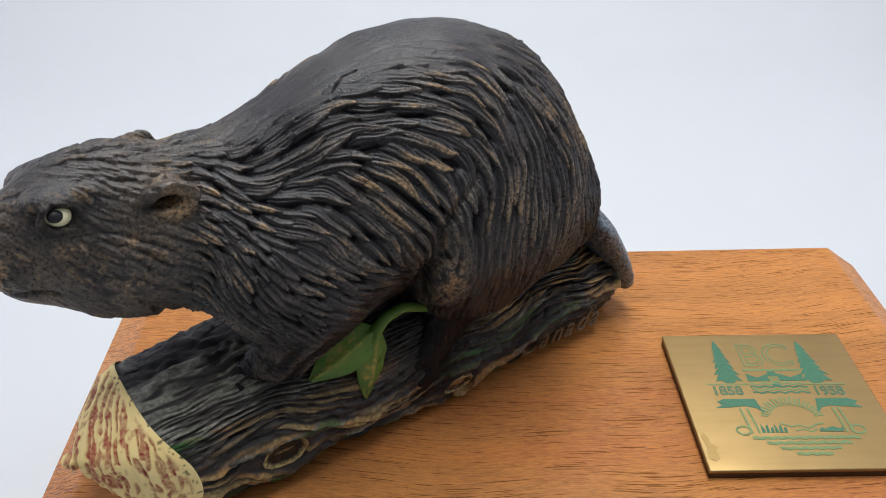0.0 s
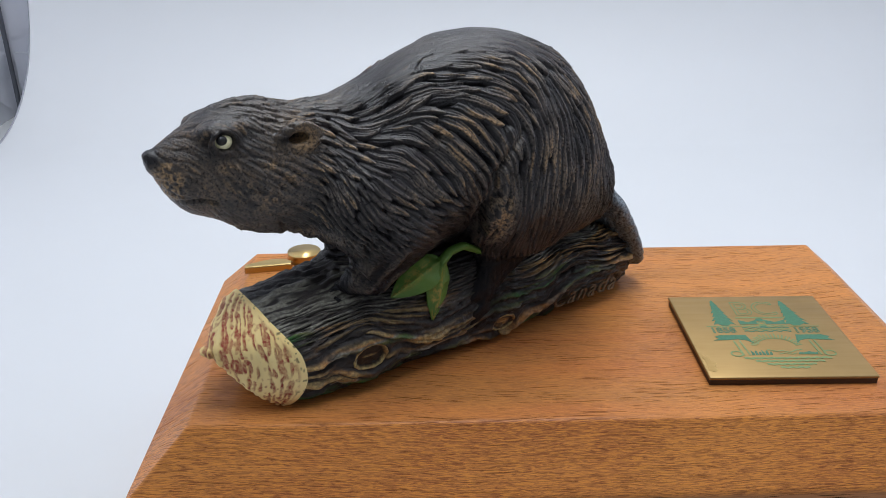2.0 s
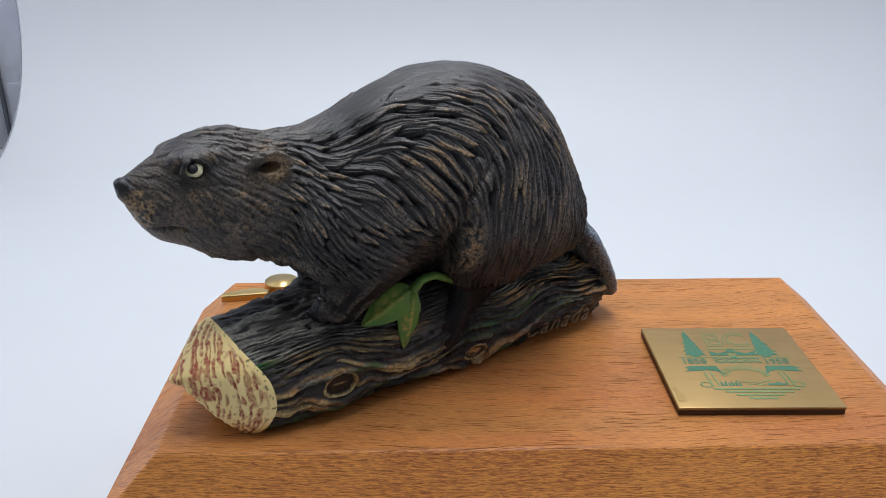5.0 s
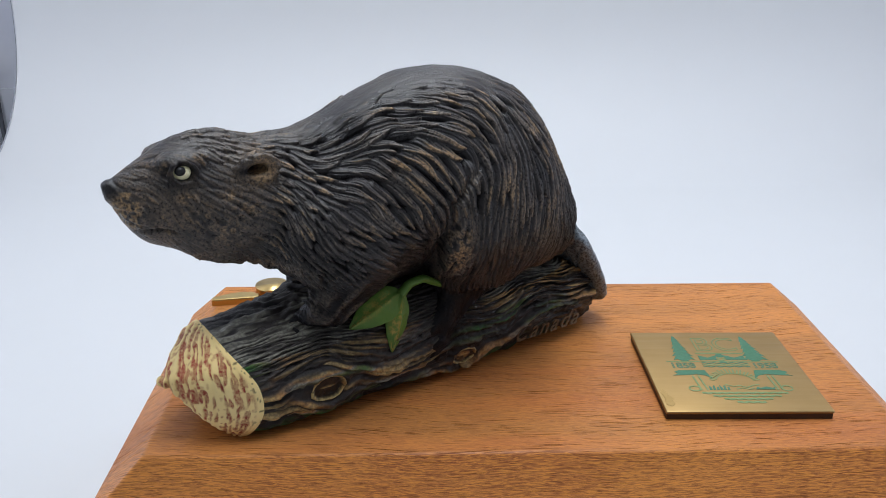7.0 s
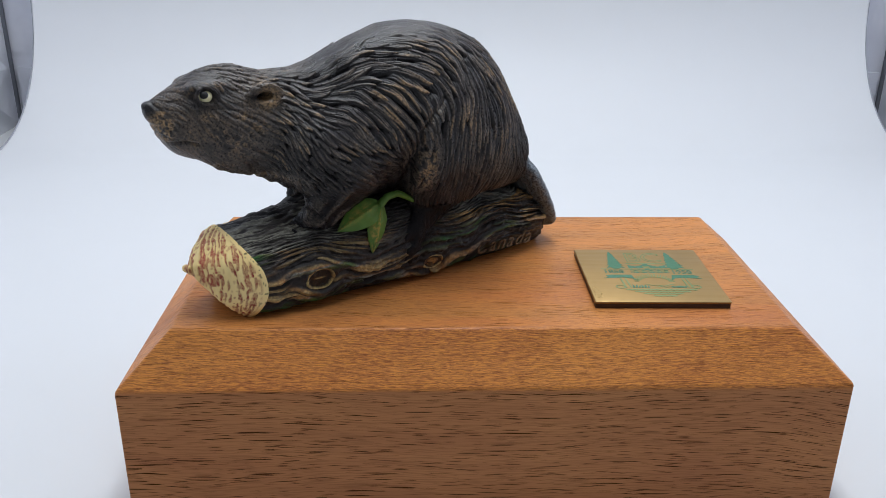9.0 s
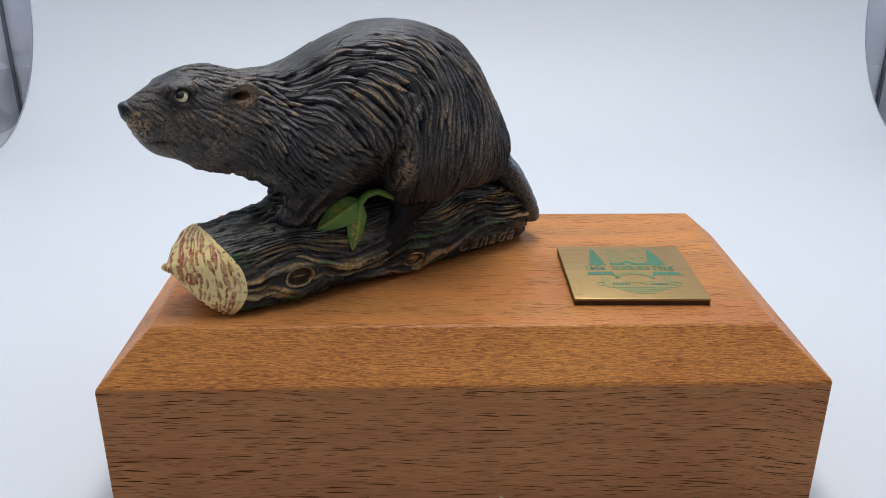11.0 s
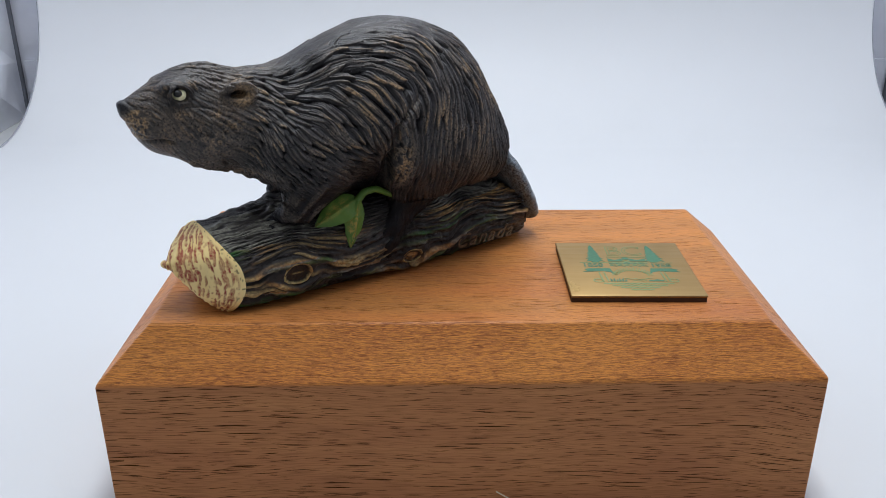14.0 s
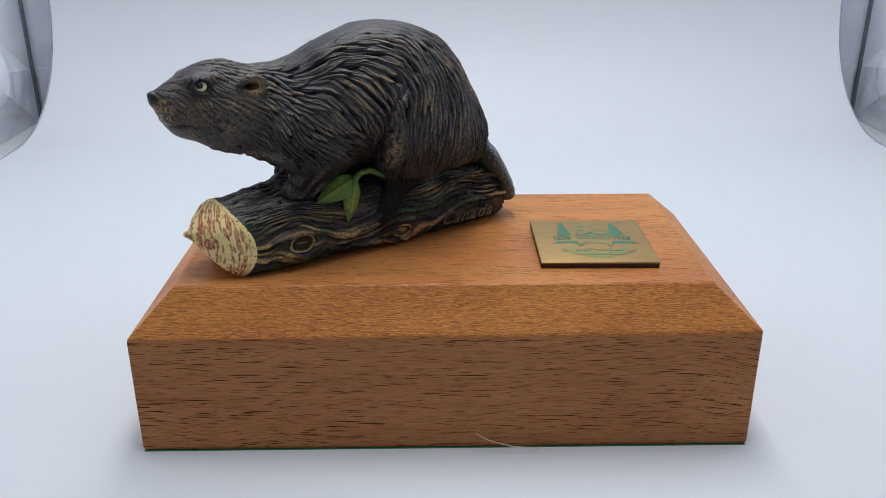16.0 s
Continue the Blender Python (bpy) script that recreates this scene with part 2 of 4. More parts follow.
def box_bm(bm, lo, hi, bevel=0.0):
    """Adds a box, bevelled, to bm; centimetres."""
    made = bmesh.ops.create_cube(bm, size=1.0)["verts"]
    for v in made:
        v.co = Vector([CM * (l + (h - l) * (c + 0.5)) for l, h, c in zip(lo, hi, v.co)])
    if bevel:
        edges = list({e for v in made for e in v.link_edges})
        bmesh.ops.bevel(bm, geom=edges, offset=bevel * CM, segments=2, affect="EDGES", profile=0.6)
    return bm


def lattice(ix, iy, iz, seed):
    h = (ix * 374761393 + iy * 668265263 + iz * 2147483647 + seed * 1274126177) & 0xFFFFFFFF
    h = ((h ^ (h >> 13)) * 1274126177) & 0xFFFFFFFF
    h = h ^ (h >> 16)
    return (h & 0xFFFF).astype(np.float64) / 32767.5 - 1.0


def vnoise(x, y, z, seed=0):
    """Smooth value noise, -1 to 1, on arrays."""
    x, y, z = np.broadcast_arrays(np.asarray(x, float), np.asarray(y, float), np.asarray(z, float))
    fx, fy, fz = np.floor(x), np.floor(y), np.floor(z)
    ix, iy, iz = fx.astype(np.int64), fy.astype(np.int64), fz.astype(np.int64)
    u, v, w = x - fx, y - fy, z - fz
    u, v, w = (t * t * (3 - 2 * t) for t in (u, v, w))
    out = 0.0
    for a in (0, 1):
        for b in (0, 1):
            for c in (0, 1):
                k = (u if a else 1 - u) * (v if b else 1 - v) * (w if c else 1 - w)
                out = out + k * lattice(ix + a, iy + b, iz + c, seed)
    return out


def step(a, b, x):
    t = np.clip((x - a) / (b - a), 0, 1)
    return t * t * (3 - 2 * t)


# ---- the photo tent and its backdrop ----
def backdrop():
    # flat sheet, then a sweep of 8 cm radius up the back
    prof = [(-24.0, 0.0), (0.0, 0.0), (20.0, 0.0)]
    for k in range(25):
        a = radians(90 * k / 24)
        prof.append((29.6 + 8.0 * math.sin(a), 8.0 * (1 - math.cos(a))))
    prof += [(37.8, 20.0), (38.2, 36.0), (38.6, 50.0)]
    prof = np.array(prof)
    xs = np.concatenate([[-24.3, -24.26], np.linspace(-24.2, 26.0, 25), [26.06, 26.1]])
    P = np.zeros((len(prof), len(xs), 3))
    P[..., 0] = xs
    P[..., 1], P[..., 2] = prof[:, None, 0], prof[:, None, 1] - 0.07
    ob = grid_mesh("backdrop", P * CM, SHEET)
    s = ob.modifiers.new("thickness", "SOLIDIFY")
    s.thickness, s.offset = 0.0008, 1.0
    return tagged(ob, "white seamless vinyl sheet sweeping up behind the plinth", "backdrop", kind="structure")


def tent():
    x0, x1, y0, y1, z0, z1 = -27.5, 29.5, -17.0, 40.6, -0.9, 56.0

    def slab(name, lo, hi, label):
        return tagged(part(name, box_bm(bmesh.new(), lo, hi), SILVER, smooth=False), label, "tent wall", kind="structure")

    slab("wall_west", (x0 - 0.3, y0, z0), (x0, y1, z1), "wrinkled silver fabric side wall of the tent")
    slab("wall_east", (x1, y0, z0), (x1 + 0.3, y1, z1), "wrinkled silver fabric side wall of the tent")
    slab("wall_north", (x0 - 0.3, y1, z0), (x1 + 0.3, y1 + 0.3, z1), "silver fabric rear wall of the tent")
    # silver floor lining; its bright reflection is put into a white colour
    tagged(part("floor", box_bm(bmesh.new(), (x0 - 0.3, -45, z0 - 0.3), (x1 + 0.3, y1 + 0.3, z0)), SHEET, smooth=False), "tent floor lining, white for the brightness it reflects", "tent floor", kind="structure")
    slab("ceiling", (x0 - 0.3, y0, z1), (x1 + 0.3, y1 + 0.3, z1 + 0.3), "silver fabric roof of the tent")
    # stiffened lower hem of the rear wall and the bound corner seams
    for xa, xb in ((x0 + 0.4, -20.0), (22.0, x1 - 0.4)):
        slab("trim", (xa, y1 - 0.35, z0), (xb, y1 - 0.02, 2.75), "stiff silver hem along the rear wall")
    for x in (x0, x1):
        bm = bmesh.new()
        box_bm(bm, (x - 0.15, y1 - 0.45, z0), (x + 0.15, y1 - 0.05, z1), 0.13)
        tagged(part("trim", bm, SEAM), "dark bound corner seam of the tent", "seam", kind="structure")
    # dark strips that stand in for the shade under the sheet's curled edges
    for xe in (-24.36, 26.16):
        out = -0.02 if xe < 0 else 0.02
        arc = [(xe + out, 29.6 + 8.1 * math.sin(radians(a)), 8.1 * (1 - math.cos(radians(a))) - 0.22) for a in (0, 15, 30, 45, 60, 75, 90)]
        line = [(xe, -20.0, -0.22), (xe, 10.0, -0.22)] + arc + [(xe + out, 38.0, 20.0), (xe + out, 38.6, 46.0)]
        tagged(tube("trim", line, np.interp(range(len(line)), (0, 2, 4, 7, 8, 10), (0.20, 0.16, 0.09, 0.012, 0.012, 0.05)), EDGE_SHADE, None, 8), "dark strip for the shade under the sheet's curled edge", "sheet edge", kind="structure")
    # pressed folds that fan out from the rear corners of the side walls
    for x, side in ((x0, 1), (x1, -1)):
        bm = bmesh.new()
        v = [bm.verts.new(Vector(p) * CM) for p in (
            (x + side * 0.05, y1 - 0.6, z0 + 0.02), (x + side * 0.05, y1 - 0.6, 2.7), (x + side * 0.05, 16.0, 18.5),
            (x + side * 0.05, 16.0, z0 + 0.02), (x + side * 2.0, 30.0, 4.2))]
        for a, b in ((0, 1), (1, 2), (2, 3), (3, 0)):
            bm.faces.new((v[a], v[b], v[4]))
        tagged(part("trim", bm, SILVER, smooth=False), "pressed fold in the silver side wall", "fold", kind="structure")


# ---- plinth ----
TOP = 4.44


def plinth():
    base = new("plinth")
    tagged(base, "brown mahogany plinth with wide sloping shoulders on a white sheet", "plinth")
    bm = bmesh.new()
    rings = [((-7.94, 0.05), (7.98, 8.60), 0.02), ((-8.0, 0.0), (8.04, 8.65), 0.14), ((-8.0, 0.0), (8.04, 8.65), 3.30, 3.41),
             ((-6.89, 0.77), (6.89, 7.88), TOP)]
    loops = []
    for (xa, ya), (xb, yb), z, *rise in rings:
        zb = rise[0] if rise else z
        loops.append([bm.verts.new(Vector(p) * CM) for p in ((xa, ya, z), (xb, ya, zb), (xb, yb, zb), (xa, yb, z))])
    for lo, hi in zip(loops, loops[1:]):
        for k in range(4):
            bm.faces.new((lo[k], lo[(k + 1) % 4], hi[(k + 1) % 4], hi[k]))
    bm.faces.new(loops[-1])
    bm.faces.new(loops[0][::-1])
    sharp = [e for e in bm.edges if max(v.co.z for v in e.verts) > 0.01]
    bmesh.ops.bevel(bm, geom=sharp, offset=0.05 * CM, segments=3, affect="EDGES", profile=0.5)
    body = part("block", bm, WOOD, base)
    body.data.polygons.foreach_set("use_smooth", [False] * len(body.data.polygons))
    part("felt_pad", box_bm(bmesh.new(), (-7.97, -0.02, -0.07), (8.0, 8.66, 0.018), 0.01), FELT, base, "thin green felt pad")
    return base


# ---- figurine: shared pose on the plinth ----
FIG = pose(-6.68 * CM, 1.46 * CM, TOP * CM, 0, 0, 33)


def log_shape(s):
    """Half width, top and centre height of the log at s."""
    w = np.interp(s, (0.8, 1.3, 3.0, 5.5, 8.0, 9.7), (1.20, 1.24, 1.33, 1.36, 1.28, 1.05))
    top = np.interp(s, (0.8, 1.5, 3.0, 6.0, 8.5, 9.7), (1.76, 1.83, 2.03, 2.05, 1.70, 1.25))
    return w, top


def log_point(s, a):
    """Point of the log's skin at s and the angle a from the side away from the eye; 90 degrees is the top."""
    w, top = log_shape(s)
    zc = 0.92
    ca, sa = np.cos(a), np.sin(a)
    e = 2 / 2.5
    n = w * np.sign(ca) * np.abs(ca) ** e * np.where(ca > 0, 0.95, 1.0)
    h = np.where(sa > 0, top - zc, zc + 0.18)
    z = zc + h * np.sign(sa) * np.abs(sa) ** e
    return n, np.maximum(z, 0.0)


KNOTS = ((2.67, 0.74, 0.38, 0.28), (5.72, 0.45, 0.33, 0.22))


def log_thing():
    base = new("log")
    base.matrix_world = FIG
    tagged(base, "dark painted log with a cream gnawed end on the plinth", "log")
    S, A = np.meshgrid(np.linspace(1.27, 9.60, 620), np.linspace(0, 2 * np.pi, 620, endpoint=False), indexing="ij")
    n, z = log_point(S, A)
    cn, cz = np.cos(A), np.sin(A)
    # v runs round the bark; ridges run along it and bend round the knots
    v = np.where(n < 0, z - 0.35 * np.minimum(n + 1.2, 1.2) * -1.0, z + 3.1 + n * 0.35)
    v = v + 0.20 * vnoise(S * 0.75, v * 0.9, 3.3, 5) + 0.09 * vnoise(S * 1.9, v * 1.6, 7.1, 6)
    v = v - 0.30 * step(5.6, 7.6, S) * step(1.7, 1.2, z) + 0.35 * step(7.7, 9.2, S) * step(0.7, 1.3, z)
    for ks, kz, ka, kb in KNOTS:
        near = np.exp(-(((S - ks) / (ka * 1.9)) ** 2 + ((z - kz) / (kb * 2.6)) ** 2)) * (n < 0)
        v = kz + (v - kz) * (1 - 0.72 * near)
    tail_end = step(5.9, 7.2, S)
    stroke, rng = np.zeros_like(v), np.random.default_rng(5)
    kept = np.zeros((0, 2))
    for k in range(5200):
        s0, v0 = rng.uniform(1.2, 9.8), rng.uniform(-0.4, 2.9)
        lots = rng.random(4)
        end = step(5.9, 7.2, s0)
        pitch = 0.128 + 0.05 * end - 0.045 * step(1.15, 1.6, v0) * (1 - end)
        if len(kept) and (((kept[:, 0] - s0) / 0.55) ** 2 + ((kept[:, 1] - v0) / (0.78 * pitch)) ** 2).min() < 1:
            continue
        kept = np.vstack([kept, (s0, v0)])
        L, w = 0.9 + 1.3 * lots[0], pitch * (0.50 + 0.26 * lots[1])
        r0, r1 = np.searchsorted(S[:, 0], (s0 - L / 2, s0 + L / 2))
        if r1 - r0 < 3:
            continue
        u = 2 * (S[r0:r1] - s0) / L
        x = (v[r0:r1] - v0 + 0.10 * (lots[2] - 0.5) * u) / (w * np.clip(1 - u * u, 0, 1) ** 0.5 + 1e-6)
        x = np.clip(np.abs(x), 0, 1)
        top = np.clip(1 - x * x, 0, 1) ** 0.6 * (0.62 + 0.38 * lots[3])
        stroke[r0:r1] = np.maximum(stroke[r0:r1], top)
    wave = np.sin(2 * np.pi * (v * (6.4 - 1.9 * tail_end) + 0.45 * vnoise(S * 0.6, v * 2.0, 1.7, 8) + 0.30 * vnoise(S * 2.4, v * 3.5, 5.7, 7)))
    breaks = step(-0.5, 0.35, vnoise(S * 0.9, v * 5.5, 0.3, 9))
    strand = vnoise(S * 1.5, v / 0.055, 2.2, 10)
    side = step(0.15, 0.95, -n) * step(1.95, 1.35, z)
    deep = step(1.25, 0.85, z) + 0.8 * step(6.0, 7.0, S) * step(0.85, 1.25, z)
    amp = 0.035 + side * (0.035 + 0.075 * deep + 0.055 * tail_end)
    ridge = np.where(n < 0.35, stroke, (0.5 + 0.5 * wave) ** 1.5 * (0.25 + 0.75 * breaks))
    lump = 0.05 * vnoise(S * 1.1, np.cos(A) * 1.6, np.sin(A) * 1.6, 11)
    grain = vnoise(S * 7, v / 0.035, 6.1, 27)
    crown = step(1.15, 1.55, z)
    ridge = ridge * (1 - 0.35 * crown) + crown * 0.35 * (0.5 + 0.5 * np.sin(2 * np.pi * (v / 0.085 + 1.3 * vnoise(S * 1.2, v * 3, 9.2, 29) + 0.5 * vnoise(S * 4, v * 6, 2.2, 26)))) * (0.3 + 0.7 * step(-0.4, 0.2, vnoise(S * 1.6, v * 9, 2.3, 30)))
    saddle = np.exp(-((S - 3.25) / 0.75) ** 2) * step(1.2, 1.9, z) * step(1.15, 0.5, np.abs(n - 0.1))
    plate = step(7.0, 7.4, S) * step(0.78, 0.60, z) * (n < 0)
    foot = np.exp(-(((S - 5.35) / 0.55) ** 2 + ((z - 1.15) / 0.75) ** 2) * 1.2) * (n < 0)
    amp = amp * (1 - 0.75 * foot) * (1 - 0.8 * plate)
    relief = 0.20 * saddle + amp * (ridge * 1.3 - 0.6 + 0.5 * strand) + lump + 0.034 * grain * (1 + 0.6 * saddle) + 0.013 * vnoise(S * 13, np.cos(A) * 15, np.sin(A) * 15, 28)
    for ks, kz, ka, kb in KNOTS:
        q = np.sqrt(((S - ks) / ka) ** 2 + ((z - kz) / kb) ** 2)
        relief += (0.07 * np.exp(-((q - 1.0) / 0.8) ** 2) - (0.13 if ks < 4 else 0.06) * step(1.0, 0.8, q)) * (n < 0)
    relief *= step(0.02, 0.18, z) * (0.15 + 0.85 * step(1.27, 1.55, S))
    n2, z2 = n + relief * cn, np.maximum(z + relief * cz, 0.0)
    end = step(9.35, 9.60, S)
    bow = 0.30 * np.clip(np.abs(n) / 1.22, 0, 1) ** 2 * np.clip(1 - ((z - 0.95) / 1.0) ** 2, 0, 1)
    P = np.stack([S + (bow - 0.11 - 0.20 * step(0.3, 2.0, z)) * step(2.5, 1.27, S), n2 * (1 - 0.05 * end), z2], -1)
    close = np.zeros((1, P.shape[1], 3))
    close[..., 0], close[..., 1], close[..., 2] = 9.58, 0.0, 0.8
    inner = P[-1:] * np.array([0, 0.6, 0.6]) + np.array([9.62, 0, 0.3])
    P = np.concatenate([P, inner, close])
    crest = step(0.72 - 0.26 * crown, 0.98 - 0.24 * crown, ridge + 0.20 * strand)
    zone = side * (0.35 + 0.65 * deep) * np.clip(0.95 + 0.8 * vnoise(S * 0.7, z * 1.4, 4.4, 12) + 0.35 * step(4.2, 2.2, S) - 0.15 * tail_end, 0, 1)
    zone = zone * (0.50 + 0.75 * step(-0.30, 0.30, vnoise(S * 2.2, v * 7, 5.5, 36)))
    worn = np.maximum(crest * zone, 0.40 * crest * step(2.6, 1.4, S) + 0.85 * crest * step(1.2, 1.7, z) * step(4.6, 3.6, S) * step(-0.4, 0.4, vnoise(S * 3.0, v * 9, 3.5, 37)))
    worn = np.clip(1.35 * worn, 0, 1) * (1 - 0.9 * foot) * (1 - 0.7 * plate)
    # shade painted into the bark's grooves, and a dark patch round the hind foot
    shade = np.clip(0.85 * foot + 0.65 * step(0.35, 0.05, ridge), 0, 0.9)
    tint = np.clip(0.48 + 0.95 * vnoise(S * 0.9, z * 4.2, 8.8, 13), 0, 0.85)
    tint = np.where(z > 1.5, 0.44, tint - 0.16 * tail_end * np.clip(tint, 0, 1))
    pad = np.zeros((2, P.shape[1]))
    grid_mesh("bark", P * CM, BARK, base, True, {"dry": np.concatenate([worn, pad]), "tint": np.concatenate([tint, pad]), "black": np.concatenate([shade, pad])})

    # gnawed end: a blunt cone with a nub
    T, A = np.meshgrid(np.linspace(0, 1, 110), np.linspace(0, 2 * np.pi, 260, endpoint=False), indexing="ij")
    rn, rz = log_point(np.full_like(A, 1.30), A)
    f = np.where(T < 0.86, 1.03 * (1 - (T / 0.94) ** 1.6), 0.0)
    f = np.maximum(f, 0.115 * np.sqrt(np.clip(1 - ((T - 0.88) / 0.12) ** 2, 0, 1)) * (T >= 0.84))
    c = step(0, 1, T)
    n = rn * f - 0.26 * c
    z = 1.0 + (rz - 1.0) * f + 0.22 * c
    bow = 0.30 * np.clip(np.abs(rn) / 1.22, 0, 1) ** 2 * np.clip(1 - ((rz - 0.95) / 1.0) ** 2, 0, 1)
    s = 1.30 - 1.38 * T + (bow * (1 - T) - 0.11 - 0.20 * step(0.3, 2.0, rz)) * (1 - T)
    dent = np.zeros_like(T)
    u = 0.84 * s - 0.54 * n
    u = u + 0.30 * (z - 0.75) ** 2 * step(0.2, 1.4, u) - 0.10 * (z - 1.0)
    for k, (pitch_k, run_k, least) in enumerate(((0.140, 0.42, -0.40), (0.095, 0.30, -0.05))):
        row_at = u / pitch_k + 0.5 * vnoise(n * 1.8, z * 1.8, s * 1.8 + k, 15) + 0.35 * vnoise(n * 6, z * 6, s * 6 + k, 14)
        row = np.floor(row_at).astype(np.int64)
        run = z / run_k + 5.0 * lattice(row, row * 0, row * 0 + 1, 16 + k)
        cell = np.floor(run).astype(np.int64)
        keep = lattice(row, cell, row * 0 + 2, 16 + k)
        fr, fc = row_at - row, run - cell
        slot = np.clip(1 - ((fr - 0.5 + 0.4 * keep * (fc - 0.5)) / 0.32) ** 2, 0, 1) * np.clip(1 - ((fc - 0.5) / 0.5) ** 2, 0, 1)
        mark = step(0.15, 0.55, slot + 0.55 * vnoise(n * 12, z * 9, s * 12, 13 + k)) * (keep > least)
        dent = np.maximum(dent, mark)
    fleck = step(-0.35, 0.3, vnoise(n * 14, z * 8, s * 14, 17))
    body_zone = step(0.05, 0.13, T)
    out = (0.012 * vnoise(n * 4, z * 2, s * 4, 18) - 0.012 * dent + 0.006 * np.sin(u * 2 * np.pi / 0.165)) * body_zone
    P = np.stack([s - out, n + out * np.cos(A), z + out * np.sin(A)], -1)
    P[-1] = P[-1].mean(axis=0)
    pits = step(0.43, 0.58, vnoise(n * 17, z * 13, s * 17, 34)) * step(-0.3, 0.4, vnoise(n * 2, z * 2, s * 2, 35))
    dry = np.clip(dent * (0.75 + 0.45 * fleck) + 0.7 * pits, 0, 1) * body_zone
    dry = np.maximum(dry, 0.7 * step(0.84, 0.9, T) * step(-0.1, 0.5, vnoise(n * 7, z * 7, s * 7, 19)))
    tint = np.clip(0.4 + 0.6 * vnoise(n * 3, z * 3, s * 3, 20), 0, 1)
    specks = step(0.50, 0.62, vnoise(n * 21, z * 17, s * 21, 25)) * step(0.14, 0.03, T)
    grid_mesh("gnawed_end", P * CM, CUT, base, True, {"dry": dry, "tint": tint, "black": 0.8 * specks})["label"] = "cream gnawed end with red-brown tooth marks"

    for ks, kz, ka, kb in KNOTS:
        knot(base, ks, kz, ka, kb)
    leaves(base)
    lettering(base)
    return base


def side_place(s, z):
    """The near side's skin at height z: its n and the lean of its normal."""
    a = np.linspace(np.pi / 2, 1.5 * np.pi, 400)
    n, zz = log_point(np.full_like(a, s), a)
    k = int(np.argmin(np.abs(zz[20:-60] - z))) + 20
    dn, dz = n[k + 1] - n[k - 1], zz[k + 1] - zz[k - 1]
    return float(n[k]), math.atan2(float(dn), -float(dz))


def knot(base, ks, kz, ka, kb):
    n0, lean = side_place(ks, kz)
    U, R = np.meshgrid(np.linspace(0, 2 * np.pi, 96, endpoint=False), np.linspace(0, 1, 40), indexing="xy")
    q = R * 1.12
    wob = 1 + 0.07 * vnoise(np.cos(U) * 2 + ks, np.sin(U) * 2, 0.5, 21)
    du, dv = ka * q * wob * np.cos(U), kb * q * wob * np.sin(U)
    ring = np.exp(-((q - 0.88 + 0.05 * vnoise(np.cos(U) * 5 + ks, np.sin(U) * 5, 2.5, 48)) / 0.10) ** 2)
    core = np.exp(-((dv - 0.01) / 0.022) ** 2) * np.exp(-(du / (ka * 0.32)) ** 2)
    out = 0.060 * ring + 0.03 * core - 0.03 - (0.03 if ks < 4 else 0.0) * step(0.85, 0.6, q) + 0.012 * vnoise(du * 14, dv * 14, 1.1, 22) - 0.14 * step(0.95, 1.12, q)
    P = np.stack([ks + du, n0 - out - 0.060 - dv * math.sin(lean), kz + dv * math.cos(lean)], -1)
    dry = np.clip(1.6 * ring * (0.95 + 0.8 * vnoise(np.cos(U) * 9, np.sin(U) * 9, q * 7, 23)) + 1.2 * core, 0, 1.6)
    tint = np.clip(0.9 + 0.35 * vnoise(du * 6, dv * 6, 3, 24), 0, 1)
    if ks > 4:
        dry = np.maximum(dry, 1.1 * step(0.62, 0.35, q))
        tint = np.where(q < 0.62, 0.64, tint)
    else:
        dry = np.maximum(dry, 0.10 * step(0.8, 0.6, q))
        tint = np.where((q < 0.7) & (core < 0.3), 0.6, tint)
    grid_mesh("knot", P * CM, BARK, base, True, {"dry": dry, "tint": tint, "black": 0.6 * step(0.85, 0.7, q) * (ks < 4)}, True)["label"] = "raised oval knot with a tan rim"


def leaf_blade(base, root, tip, width, bow, facing, worn):
    """One thick moulded leaf from root to tip."""
    root, tip = np.array(root), np.array(tip)
    along = tip - root
    face = np.array(facing, float)
    face /= np.linalg.norm(face)
    across = np.cross(along, face)
    across /= np.linalg.norm(across)
    T, W = np.meshgrid(np.linspace(0, 1, 48), np.linspace(-1, 1, 33), indexing="ij")
    prof = width * np.sin(np.pi * np.clip(T, 0, 1) ** 0.8) ** 0.75 * (1 - 0.25 * T) + 0.035 * (1 - T)
    edge = 1 + 0.05 * vnoise(T * 6, np.sign(W) * 3, root[0], 31)
    lift = bow * np.sin(np.pi * T) - 0.10 * np.abs(W) * prof / width + 0.018 * np.exp(-(W / 0.2) ** 2)
    lift = lift + 0.012 * vnoise(T * 9, W * 3, root[2], 32) - 0.008 * np.cos(W * 3 - T * 22) * (np.abs(W) > 0.1)
    P = root + T[..., None] * along + (W * prof * edge)[..., None] * across + lift[..., None] * face
    back = P - 0.07 * face * (1 - 0.6 * np.abs(W))[..., None]
    ring = np.concatenate([P, back[:, ::-1]], axis=1)
    dry = np.clip(worn * np.exp(-((W - 0.2) / 0.4) ** 2) * step(0.0, 0.3, vnoise(T * 8, W * 5, root[0] + 2, 33) + 0.35) * step(0.02, 0.25, T), 0, 1)
    dry = np.concatenate([dry, dry[:, ::-1]], axis=1)
    tint = np.clip(T, 0, 1)
    tint = np.concatenate([tint, tint], axis=1)
    grid_mesh("leaf", ring * CM, LEAF, base, True, {"dry": dry, "tint": tint})["label"] = "glossy green pointed leaf"


